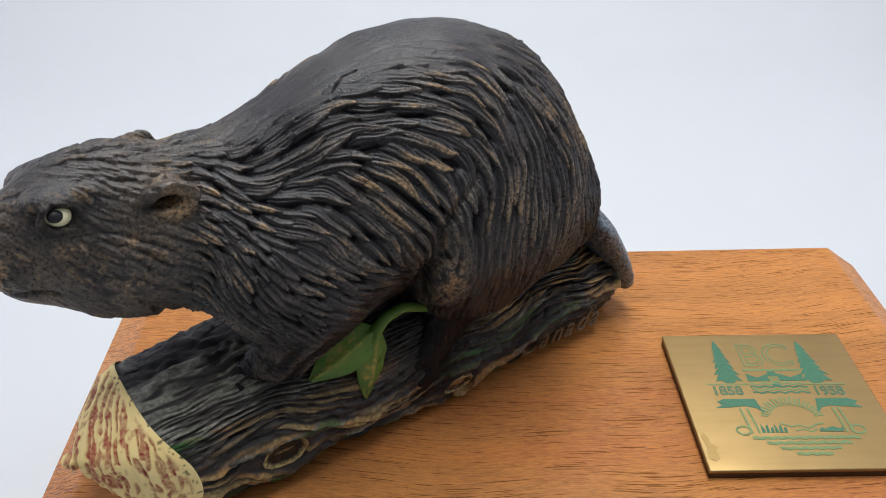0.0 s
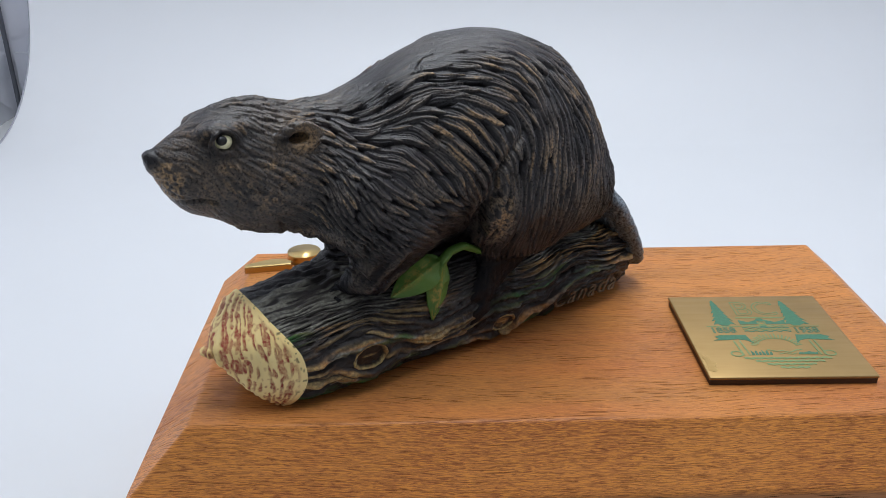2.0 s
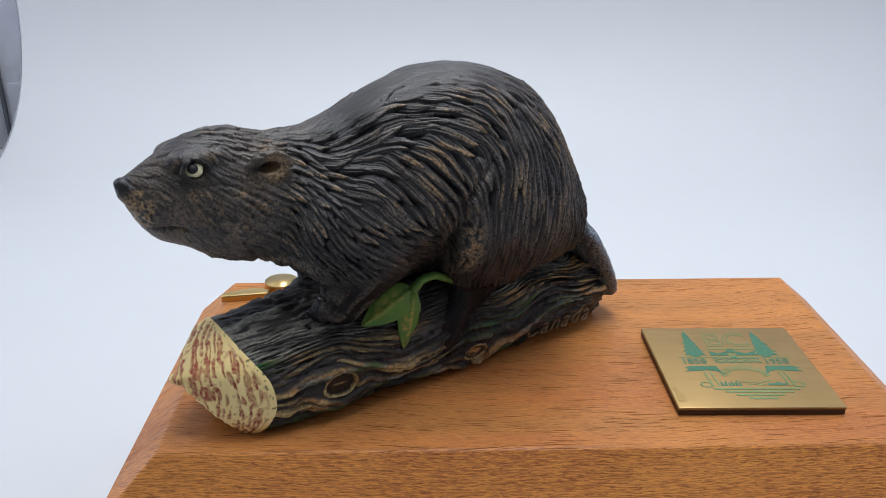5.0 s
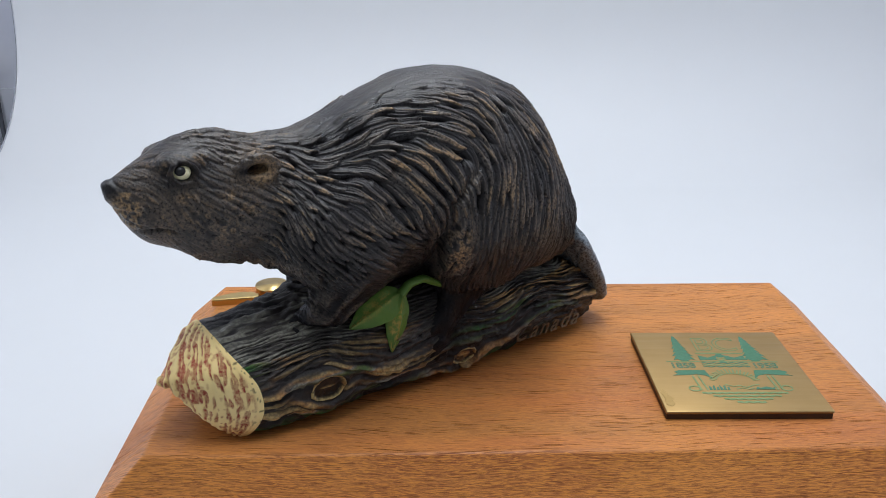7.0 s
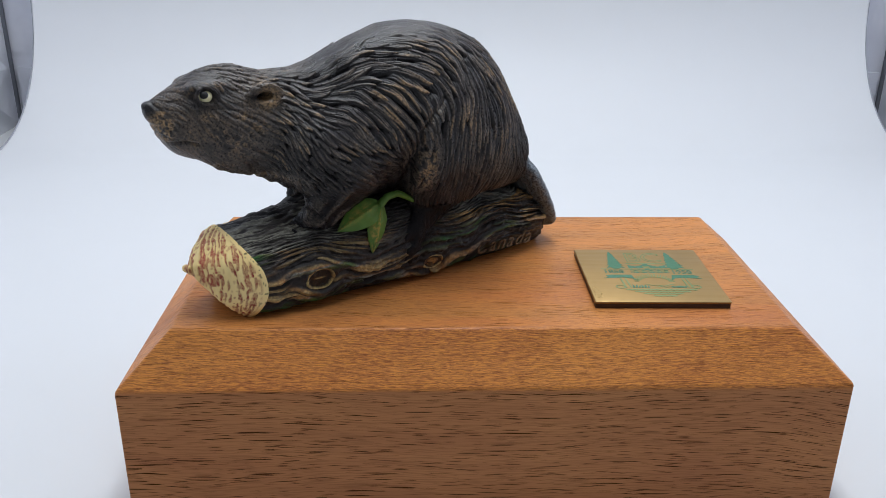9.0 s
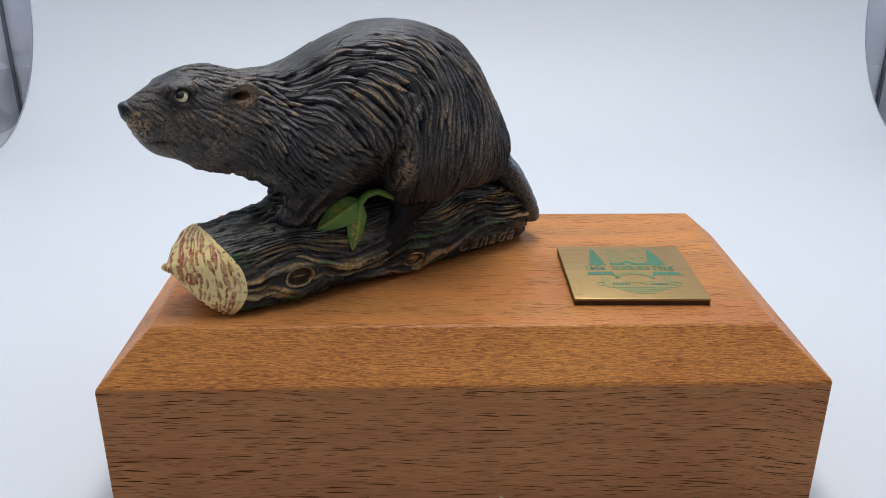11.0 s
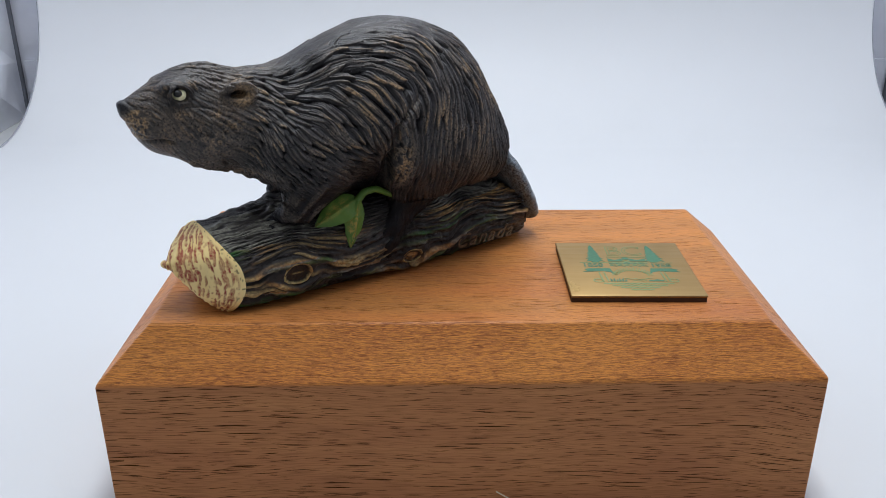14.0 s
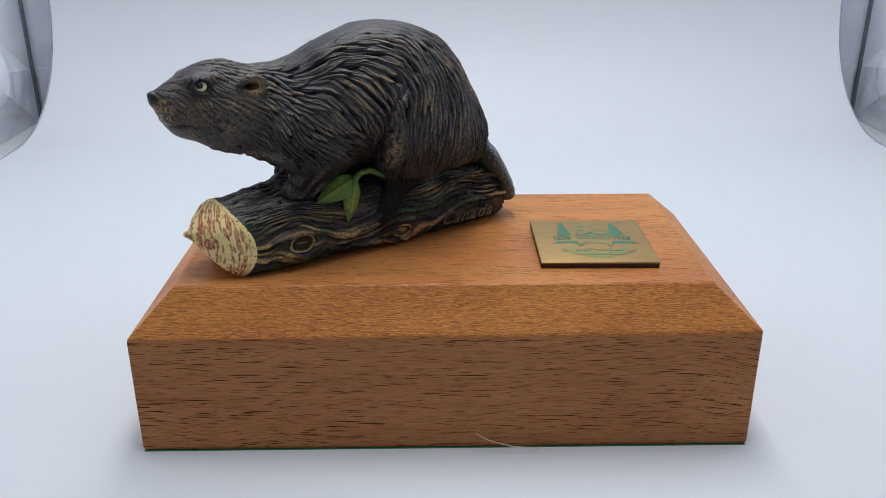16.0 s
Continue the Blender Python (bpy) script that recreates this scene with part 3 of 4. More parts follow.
def tube(name, points, radii, material, parent, sides=14):
    """A tube through points (cm) with the radii given."""
    pts, rad = np.array(points, float), np.array(radii, float)
    t = np.linspace(0, len(pts) - 1, 40)
    k = np.arange(len(pts))
    C = np.stack([np.interp(t, k, pts[:, j]) for j in range(3)], -1)
    for _ in range(6):
        C[1:-1] = (C[:-2] + 2 * C[1:-1] + C[2:]) / 4
    R = np.interp(t, k, rad)
    D = np.gradient(C, axis=0)
    D /= np.linalg.norm(D, axis=1)[:, None]
    up = np.cross(D, (0.1, 0.97, 0.2))
    up /= np.linalg.norm(up, axis=1)[:, None]
    side = np.cross(D, up)
    A = np.linspace(0, 2 * np.pi, sides, endpoint=False)
    P = C[:, None] + R[:, None, None] * (np.cos(A)[None, :, None] * up[:, None] + np.sin(A)[None, :, None] * side[:, None])
    return grid_mesh(name, P * CM, material, parent, True, {"dry": np.zeros(P.shape[:2]), "tint": np.zeros(P.shape[:2])})


def leaves(base):
    leaf_blade(base, (4.30, -1.28, 2.22), (3.22, -1.22, 1.72), 0.34, 0.10, (-0.1, -0.9, 0.55), 0.8)
    leaf_blade(base, (4.30, -1.32, 2.20), (4.03, -1.38, 1.06), 0.27, 0.07, (0.1, -0.95, 0.3), 1.5)
    stem = tube("stem", ((4.28, -1.28, 2.16), (4.50, -1.26, 2.33), (4.85, -1.20, 2.33), (5.32, -1.12, 2.05)), (0.10, 0.085, 0.08, 0.06), LEAF, base)
    stem["label"] = "curved green leaf stalk"


def lettering(base):
    cu = bpy.data.curves.new("lettering", "FONT")
    cu.body, cu.size, cu.shear, cu.extrude, cu.bevel_depth = "Canada", 0.50 * CM, 0.60, 0.018 * CM, 0.007 * CM
    cu.space_character, cu.offset = 1.22, -0.006 * CM
    tmp = bpy.data.objects.new("tmp", cu)
    scene.collection.objects.link(tmp)
    me = bpy.data.meshes.new_from_object(tmp.evaluated_get(bpy.context.evaluated_depsgraph_get()))
    bpy.data.objects.remove(tmp)
    me.name = "lettering"
    me.materials.clear()
    me.materials.append(BARK)
    for key, value in (("dry", 0.50), ("tint", 0.56)):
        at = me.attributes.new(key, "FLOAT", "POINT")
        at.data.foreach_set("value", np.full(len(me.vertices), value, np.float32))
    n0, lean = side_place(8.1, 0.52)
    ob = place(new("lettering", me), base)
    ob.matrix_basis = pose(7.06 * CM, (n0 - 0.055) * CM, 0.29 * CM, 90 - math.degrees(lean) * 0.5, 0, -1.5)
    ob["label"] = "raised tan script lettering"


# ---- beaver statue ----
def smooth_min(a, b, k):
    h = np.clip(0.5 + 0.5 * (b - a) / k, 0, 1)
    return b + (a - b) * h - k * h * (1 - h)


def ellipsoid(p, c, r):
    q = [(a - b) / d for a, b, d in zip(p, c, r)]
    k = np.sqrt(q[0] ** 2 + q[1] ** 2 + q[2] ** 2)
    return (k - 1) * min(r)


def capsule(p, a, b, ra, rb):
    d = [y - x for x, y in zip(a, b)]
    t = sum((q - x) * y for q, x, y in zip(p, a, d)) / sum(y * y for y in d)
    t = np.clip(t, 0, 1)
    g = np.sqrt(sum((q - x - t * y) ** 2 for q, x, y in zip(p, a, d)))
    return g - (ra + (rb - ra) * t)


# stations along the back: s, top, underside, half width, shift
SPINE = ((-0.38, 4.76, 4.64, 0.08, 0.17), (-0.24, 4.85, 4.28, 0.22, 0.18), (-0.05, 4.95, 3.92, 0.38, 0.20), (0.10, 5.02, 3.70, 0.46, 0.22),
         (0.4, 5.18, 3.56, 0.57, 0.24), (0.9, 5.39, 3.40, 0.72, 0.26), (1.5, 5.44, 3.12, 0.84, 0.26), (2.2, 5.20, 2.81, 1.00, 0.20),
         (2.9, 5.25, 2.42, 1.22, 0.08), (3.6, 5.48, 2.20, 1.46, 0.0), (4.4, 5.85, 2.10, 1.74, 0.0), (5.2, 6.07, 2.00, 1.92, 0.0),
         (6.0, 6.09, 1.90, 1.99, 0.0), (6.8, 5.93, 1.80, 1.96, 0.0), (7.5, 5.62, 1.80, 1.84, 0.0), (8.1, 5.00, 1.90, 1.42, 0.0),
         (8.6, 4.16, 2.00, 1.04, 0.0), (8.95, 3.52, 2.20, 0.86, 0.0), (9.22, 3.05, 2.50, 0.42, 0.0))
HEAD = 0.18


def body_field(p):
    st = np.array(SPINE)
    t = np.linspace(st[0, 0], st[-1, 0], 400)
    prof = [np.interp(t, st[:, 0], st[:, k]) for k in range(1, 5)]
    kern = np.hanning(25)
    kern /= kern.sum()
    prof = [np.convolve(np.pad(q, 12, mode="edge"), kern, "valid") for q in prof]
    s, n, z = p
    s1 = s[:, 0, 0]
    top, bot, w, sh = (np.interp(s1, t, q)[:, None, None] for q in prof)
    zc, h = (top + bot) / 2, (top - bot) / 2
    # the far side of the back falls away more steeply
    w = w * (1 - np.where(n > sh, 0.42, 0.13) * np.clip((z - zc) / h, -0.4, 1))
    q = (np.abs((n - sh) / w) ** 2.15 + np.abs((z - zc) / h) ** 2.15) ** (1 / 2.15)
    d = (q - 1) * np.minimum(w, h)
    return np.maximum(d, np.maximum(st[0, 0] - s, s - st[-1, 0]))


EYE = (0.76, 0.49, 4.91)


def statue_field(p):
    s, n, z = p
    d = body_field(p)
    for side in (-1, 1):      # the hollow between belly and log
        d = -smooth_min(-d, capsule((s, -side * n, z), (3.95, -1.75, 2.35), (5.30, -1.60, 2.22), 0.42, 0.36), 0.12)
    for side in (-1, 1):
        m = (s, -side * n, z)          # mirrored, so that both sides are built alike
        d = smooth_min(d, ellipsoid(m, (3.35, -0.98, 3.35), (1.0, 0.62, 1.05)), 0.45)
        d = smooth_min(d, ellipsoid(m, (6.38, -1.12, 3.22), (1.40, 0.92, 1.40)), 0.22)
        d = smooth_min(d, ellipsoid(m, (7.45, -0.85, 2.75), (0.95, 0.80, 0.90)), 0.25)
        hm = (s, m[1] + side * HEAD, z)
        d = smooth_min(d, ellipsoid(hm, (1.45, -0.44, 3.95), (0.85, 0.40, 0.70)), 0.30)
        d = smooth_min(d, ellipsoid(hm, (0.34, -0.22, 4.22), (0.42, 0.27, 0.34)), 0.20)
        d = smooth_min(d, ellipsoid(hm, (0.76, -0.40, 5.08), (0.34, 0.16, 0.13)), 0.16)
        d = smooth_min(d, ellipsoid(hm, (0.86, -0.46, 4.70), (0.30, 0.14, 0.12)), 0.16)
        d = smooth_min(d, ellipsoid(hm, (1.99, -0.58, 4.82), (0.28, 0.26, 0.25)), 0.10)
        d = np.maximum(d, -ellipsoid(hm, (1.86, -0.92, 4.84), (0.29, 0.36, 0.12)))
        rim = np.sqrt(((s - 1.95) / 1.45) ** 2 + (z - 4.82 - 0.10 * (s - 1.95)) ** 2)
        d = smooth_min(d, np.sqrt((rim - 0.195) ** 2 + (hm[1] + 0.79 + 0.25 * (s - 1.94)) ** 2) - 0.068, 0.06)
        d = np.maximum(d, -ellipsoid(hm, (EYE[0], -0.67, EYE[2]), (0.19, 0.16, 0.16)))
        lid = np.sqrt(((s - EYE[0]) / 1.1) ** 2 + (z - EYE[2]) ** 2)
        d = smooth_min(d, np.sqrt((lid - 0.195) ** 2 + (hm[1] + 0.585) ** 2) - 0.042, 0.06)
        # forelegs planted on the top of the log, the hind feet flat against its flanks
        if side == -1:
            arm, wrist, paw = (3.60, -1.15, 3.05), (3.00, -0.88, 2.10), (2.42, -0.60, 1.86)
        else:
            arm, wrist, paw = (3.98, -0.50, 2.95), (3.42, -0.58, 2.25), (2.95, -0.58, 2.05)
        d = smooth_min(d, capsule(m, arm, wrist, 0.55, 0.33), 0.30)
        d = smooth_min(d, capsule(m, wrist, paw, 0.33, 0.11), 0.28)
        for k in range(4):
            root = (paw[0] - 0.05, paw[1] + 0.18 - 0.13 * k, paw[2] - 0.05 - 0.02 * k)
            tip = (paw[0] - 0.26 + 0.05 * abs(k - 1), paw[1] + 0.22 - 0.16 * k, paw[2] - 0.16 - 0.05 * k)
            d = smooth_min(d, capsule(m, root, tip, 0.07, 0.05), 0.10)
        d = smooth_min(d, capsule(m, (6.10, -0.95, 2.1), (5.50, -0.98, 1.25), 0.66, 0.42), 0.35)
        d = smooth_min(d, ellipsoid(m, (5.25, -1.20, 1.02), (0.45, 0.20, 0.50)), 0.20)
        for k in range(4):
            d = smooth_min(d, capsule(m, (5.30 - 0.10 * k, -1.33, 0.95), (5.24 - 0.17 * k, -1.35, 0.55 + 0.07 * k), 0.10, 0.06), 0.09)
        d = smooth_min(d, ellipsoid(m, (8.08, -0.74, 2.60), (0.74, 0.57, 0.78)), 0.26)
    # nose, mouth and tail
    d = smooth_min(d, ellipsoid(p, (-0.31, 0.17, 4.74), (0.10, 0.13, 0.085)), 0.06)
    d = smooth_min(d, ellipsoid(p, (3.62, 0.0, 2.45), (0.50, 0.85, 0.62)), 0.22)
    d = np.maximum(d, -capsule(p, (-0.15, -0.42, 4.02), (0.35, -0.62, 3.92), 0.03, 0.02))
    ca, sa = 0.500, 0.866
    a = (s - 9.34) * ca - (z - 1.58) * sa
    b = (s - 9.34) * sa + (z - 1.58) * ca
    # a paddle, thick along the middle and rounded to its rim
    k = (np.abs((a - 0.08) / 1.22) ** 6 + np.abs(n / 1.30) ** 4 + np.abs((b + 0.055 * a * a) / 0.28) ** 2) ** 0.5
    tail = (k - 1) * 0.28
    d = smooth_min(d, ellipsoid(p, (8.52, 0.0, 2.50), (0.72, 1.0, 0.78)), 0.35)
    return smooth_min(d, tail, 0.10)


def surface(field, lo, hi, h):
    """Quads on the zero level of a field (surface nets)."""
    ax = [np.arange(a, b, h) for a, b in zip(lo, hi)]
    g = np.meshgrid(*ax, indexing="ij", sparse=True)
    g = [np.ascontiguousarray(np.broadcast_to(q, tuple(len(a) for a in ax))).astype(np.float32) for q in g]
    f = field(g)
    inside = f < 0
    corner = [(a, b, c) for a in (0, 1) for b in (0, 1) for c in (0, 1)]
    nx, ny, nz = (k - 1 for k in f.shape)
    total = sum(inside[a:a + nx, b:b + ny, c:c + nz].astype(np.int8) for a, b, c in corner)
    cells = np.argwhere((total > 0) & (total < 8))
    ids = np.full((nx, ny, nz), -1, np.int64)
    ids[tuple(cells.T)] = np.arange(len(cells))
    sums, count = np.zeros((len(cells), 3)), np.zeros(len(cells))
    for i, a in enumerate(corner):
        for b in corner[i + 1:]:
            if sum(abs(x - y) for x, y in zip(a, b)) != 1:
                continue
            fa, fb = f[tuple((cells + a).T)], f[tuple((cells + b).T)]
            hit = (fa < 0) != (fb < 0)
            t = np.where(hit, fa / np.where(hit, fa - fb, 1), 0)
            sums += np.where(hit[:, None], np.array(a) + t[:, None] * (np.array(b) - np.array(a)), 0)
            count += hit
    V = (cells + sums / count[:, None]) * h + np.array(lo)
    quads = []
    for k in range(3):
        e = np.eye(3, dtype=int)
        sl = tuple(slice(0, -1) if j == k else slice(None) for j in range(3))
        sr = tuple(slice(1, None) if j == k else slice(None) for j in range(3))
        edge = np.argwhere(inside[sl] != inside[sr])
        u, v = e[(k + 1) % 3], e[(k + 2) % 3]
        ok = np.all(edge >= u + v, axis=1)
        edge = edge[ok]
        q = np.stack([ids[tuple((edge - o).T)] for o in (u + v, v, 0 * u, u)], -1)
        swap = ~inside[tuple(edge.T)]
        q[swap] = q[swap][:, ::-1]
        quads.append(q)
    quads = np.concatenate(quads)
    return V, quads[(quads >= 0).all(axis=1)]


# how the carved locks lie on the flank: place along the body, height, and the angle by which they fall
FLOW = ((2.3, 4.8, 30), (2.7, 4.9, 47), (3.1, 4.9, 14), (3.6, 5.1, -10), (4.4, 5.3, 15), (5.1, 5.0, 32), (5.8, 5.1, 55), (5.6, 5.5, 43),
        (4.7, 5.6, 23), (4.2, 5.6, 25), (5.6, 4.5, 69), (4.8, 4.7, 45), (4.0, 4.8, 28), (3.2, 4.5, 35), (2.6, 4.3, 41), (2.6, 4.0, 46),
        (3.6, 4.1, 36), (4.4, 3.9, 45), (4.1, 3.5, 22), (6.5, 5.0, 83), (6.5, 4.4, 97), (7.3, 4.4, 85), (7.2, 3.5, 104), (5.8, 4.0, 99),
        (5.3, 3.4, 92), (6.1, 3.0, 98), (1.1, 5.1, 47), (0.6, 4.3, 52), (1.3, 4.3, 40), (1.8, 3.7, 30), (2.2, 4.4, 33))


def flow(P, N):
    """The direction of the locks in the skin at points P with normals N."""
    F = np.array(FLOW, float)
    d2 = (P[:, 0:1] - F[:, 0]) ** 2 + (P[:, 2:3] - F[:, 1]) ** 2
    w = 1 / (d2 + 0.02) ** 2.4
    a = np.radians(F[:, 2])
    c, q = w @ np.cos(a), w @ np.sin(a)
    turn = np.arctan2(q, c) + 0.22 * vnoise(P[:, 0] * 1.3, P[:, 1] * 1.3, P[:, 2] * 1.3, 71)
    D = np.stack([np.cos(turn), 0 * turn, -np.sin(turn)], -1)
    D = D - N * (D * N).sum(1)[:, None]
    return D / (np.linalg.norm(D, axis=1)[:, None] + 1e-9)


def haunch_edge(s, n, z):
    return 5.05 + 0.95 * np.maximum(z - 3.9, 0) + 0.10 * vnoise(s * 2, n, z * 2, 40)


def lock_size(P):
    """Spacing and length of the locks: broad on the flank, fine on the face, the belly and the haunch."""
    s, n, z = P.T
    rump = step(-0.1, 0.3, s - haunch_edge(s, n, z))
    low = step(4.3, 3.4, z - 0.25 * (s - 4.2))
    neck = step(3.9, 2.4, s)
    lam = 0.200 - 0.070 * low - 0.070 * neck
    run = 0.92 - 0.34 * low - 0.46 * neck
    lam = lam * (1 - rump) + rump * (0.145 - 0.035 * step(3.8, 2.8, z) * step(7.0, 6.0, s))
    run = run * (1 - rump) + rump * 0.95
    face = step(2.1, 1.5, s)
    return lam * (1 - face) + 0.115 * face, np.maximum(run * (1 - face) + 0.46 * face, 0.3)


def carve(V, N):
    """Overlapping tapered locks cut into the skin: their height, and a lot drawn for each."""
    rng = np.random.default_rng(11)
    pick = rng.permutation(np.where((V[:, 2] > 1.7) & (V[:, 0] < 9.3))[0])[:42000]
    P, M = V[pick], N[pick]
    T = flow(P, M)
    B = np.cross(M, T)
    lam, run = lock_size(P)
    keep = []
    K = np.zeros((len(P), 3))
    for i in range(len(P)):
        k = len(keep)
        if k:
            d = K[:k] - P[i]
            near = (d @ T[i] / (0.38 * run[i])) ** 2 + (d @ B[i] / (0.76 * lam[i])) ** 2 + (d @ M[i] / 0.5) ** 2
            if near.min() < 1:
                continue
        K[k] = P[i]
        keep.append(i)
    keep = np.array(keep)
    P, M, T, B, lam, run = P[keep], M[keep], T[keep], B[keep], lam[keep], run[keep]
    ahead, behind = flow(P + T * (0.35 * run)[:, None], M), flow(P - T * (0.35 * run)[:, None], M)
    bend = ((ahead - behind) * B).sum(1) / (0.7 * run)
    lots = rng.random((len(P), 4))
    # points sorted into columns by s, and by height within each
    h, count = 0.25, 64
    key = np.floor((V[:, 0] + 1) / h).astype(int) * count + np.clip(np.floor(V[:, 2] / h), 0, count - 1).astype(int)
    order = np.argsort(key, kind="stable")
    key = key[order]
    H, R = np.full(len(V), 0.27), np.zeros(len(V))
    sway = vnoise(V[:, 0] * 2.3, V[:, 1] * 2.3, V[:, 2] * 2.3, 72) + 0.5 * vnoise(V[:, 0] * 5.1, V[:, 1] * 5.1, V[:, 2] * 5.1, 73)
    for p, m, t, b, w, L, k, lot in zip(P, M, T, B, lam, run, bend, lots):
        L = L * (0.8 + 0.5 * lot[0])
        w = w * (0.56 + 0.26 * lot[1])
        rs, rz = 0.5 * L * abs(t[0]) + w + 0.1, 0.5 * L * abs(t[2]) + w + 0.1
        z0, z1 = int(max((p[2] - rz) / h, 0)), int((p[2] + rz) / h)
        spans = []
        for c in range(int((p[0] - rs + 1) / h), int((p[0] + rs + 1) / h) + 1):
            lo, hi = np.searchsorted(key, (c * count + z0, c * count + z1 + 1))
            spans.append(order[lo:hi])
        at = np.concatenate(spans)
        d = V[at] - p
        a, c = d @ t, d @ m
        ok = (np.abs(a) < 0.5 * L) & (np.abs(c) < 0.3)
        at, a, d = at[ok], a[ok], d[ok]
        u = 2 * a / L
        across = (d @ b - 0.5 * k * a * a + 0.35 * w * sway[at]) / (w * (1 - u * u) ** 0.6 * (1 - 0.22 * u) + 1e-6)
        ok = np.abs(across) < 1
        at, u, x = at[ok], u[ok], across[ok]
        strand = 0.05 * np.sin(6.28 * (x * 1.3 + lot[2])) + 0.055 * np.sin(6.28 * (x * 2.6 + lot[3] + 0.3 * u)) + 0.04 * sway[at]
        top = (1 - x * x) ** 0.55 * (step(-1.05, -0.3, u) * (0.78 + 0.18 * u) + strand) + 0.14 * lot[2]
        more = top > H[at]
        H[at[more]], R[at[more]] = top[more], lot[3]
    return np.clip(H, 0, 1.15), R


def fur(V, N):
    """Carved fur: relief along the normal, how much is dry-brushed, the tint, and black with painted shade."""
    s, n, z = V.T
    crown = step(0.70, 0.93, N[:, 2] + 0.10 * vnoise(s * 2, n * 2, z, 39)) * step(2.2, 3.0, s)
    low = step(3.55, 2.9, z - 0.30 * (s - 4.2)) * step(2.9, 3.7, s)
    edge = haunch_edge(s, n, z)
    rump = step(-0.28, 0.36, s - edge) * step(1.5, 2.0, z + 0.2 * (s - 5))
    ridge, lot = carve(V, N)
    face = step(2.35, 1.75, s + 0.2 * (4.0 - z))
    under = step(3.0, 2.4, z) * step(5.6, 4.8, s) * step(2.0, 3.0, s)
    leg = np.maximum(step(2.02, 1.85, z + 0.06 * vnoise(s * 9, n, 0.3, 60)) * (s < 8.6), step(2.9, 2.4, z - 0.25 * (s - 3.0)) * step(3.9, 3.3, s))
    tail = step(8.6, 8.9, s + 0.35 * (2.2 - z)) * (z < 2.6)
    cheek = face * step(4.75, 4.35, z) * step(0.45, 1.0, s) * np.clip(0.65 + 0.7 * vnoise(s * 1.9, n, z * 1.9, 44), 0.15, 1)
    amp = (0.185 - 0.055 * step(3.6, 2.6, s)) * (1 - rump) * (1 - low) + 0.070 * (1 - rump) * low + (0.175 - 0.075 * step(6.8, 5.8, s) * step(4.0, 3.0, z)) * rump
    brow = step(4.9, 5.05, z) * step(0.85, 1.1, s)
    amp = amp * (1 - face) + face * (0.030 + 0.090 * cheek + 0.06 * brow)
    jaw = step(3.75, 3.35, z - 0.25 * (2.0 - s)) * step(0.5, 1.1, s) * step(3.2, 2.5, s)
    amp = np.maximum(amp, 0.085 * jaw)
    amp = amp * step(9.3, 8.8, s) * (1 - 0.90 * crown) * (1 - 0.4 * under) * (1 - 0.82 * leg) * (1 - 0.7 * tail)
    fringe = step(3.6, 3.2, z - 0.25 * (2.0 - s)) * step(0.5, 1.2, s) * step(3.4, 2.6, s)
    h = amp * (ridge - 0.70) + 0.022 * vnoise(s * 2.3, n * 2.3, z * 2.3, 47)
    h += 0.055 * fringe * vnoise(s * 11 + z * 8, 0.4, z * 1.2, 49)
    h -= 0.12 * np.exp(-((s - edge + 0.06) / 0.10) ** 2) * step(4.9, 4.0, z) * step(1.9, 2.3, z)
    h -= 0.20 * np.exp(-((s - 4.80) / 0.42) ** 2 - ((z - 2.95) / 0.75) ** 2) * step(0.12, -0.06, s - edge)
    h += 0.15 * np.exp(-((s - edge - 0.45) / 0.45) ** 2 - ((z - 3.0) / 0.75) ** 2) * step(-0.06, 0.12, s - edge)
    h -= 0.13 * step(2.08, 1.88, z + 0.08 * (ridge - 0.5)) * step(5.2, 5.8, s) * step(8.4, 7.8, s)
    crack = np.zeros_like(s)
    for (sa, na), (sb, nb) in (((4.25, -0.60), (4.46, -0.50)), ((4.46, -0.50), (4.66, -0.52))):
        along_c = np.clip(((s - sa) * (sb - sa) + (n - na) * (nb - na)) / ((sb - sa) ** 2 + (nb - na) ** 2), 0, 1)
        gap = np.hypot(s - sa - along_c * (sb - sa), n - na - along_c * (nb - na)) + 0.012 * vnoise(s * 16, n * 16, 0.4, 38)
        crack = np.maximum(crack, step(0.022, 0.006, gap) * (z > 5))
    h -= 0.03 * crack
    lip = 3.99 - 0.10 * s + 0.05 * np.sin(s * 6)
    mouth = step(-0.12, 0.0, s) * step(0.62, 0.45, s) * (z < 4.4)
    h -= 0.055 * np.exp(-((z - lip) / 0.035) ** 2) * mouth
    h -= 0.016 * np.exp(-((z - 4.66 + 0.25 * (s - EYE[0]) ** 2) / 0.035) ** 2) * step(0.5, 0.7, s) * step(1.6, 1.2, s)
    h -= 0.022 * step(0.3, 0.9, np.sin(z * 34 + s * 10)) * step(0.16, 0.02, s) * step(3.95, 4.1, z) * step(4.5, 4.35, z)
    h += leg * (0.045 * vnoise(s * 6 - z * 4, n * 6, z * 2.0, 56) + 0.012 * vnoise(s * 9, n * 9, z * 9, 57))
    h += tail * 0.014 * vnoise(s * 9, n * 9, z * 9, 50)
    smooth = step(0.70, 0.95, N[:, 2]) * step(2.2, 3.0, s)
    patch = np.clip(0.42 + 0.75 * vnoise(s * 0.9, n * 0.7, z * 0.9, 51), 0.08, 1)
    gold = step(0.76, 0.98, ridge) * step(0.68, 0.80, lot + 0.25 * (patch - 0.5) - 0.12 * rump) * step(-0.45, 0.2, vnoise(s * 4, n * 4, z * 4, 61))
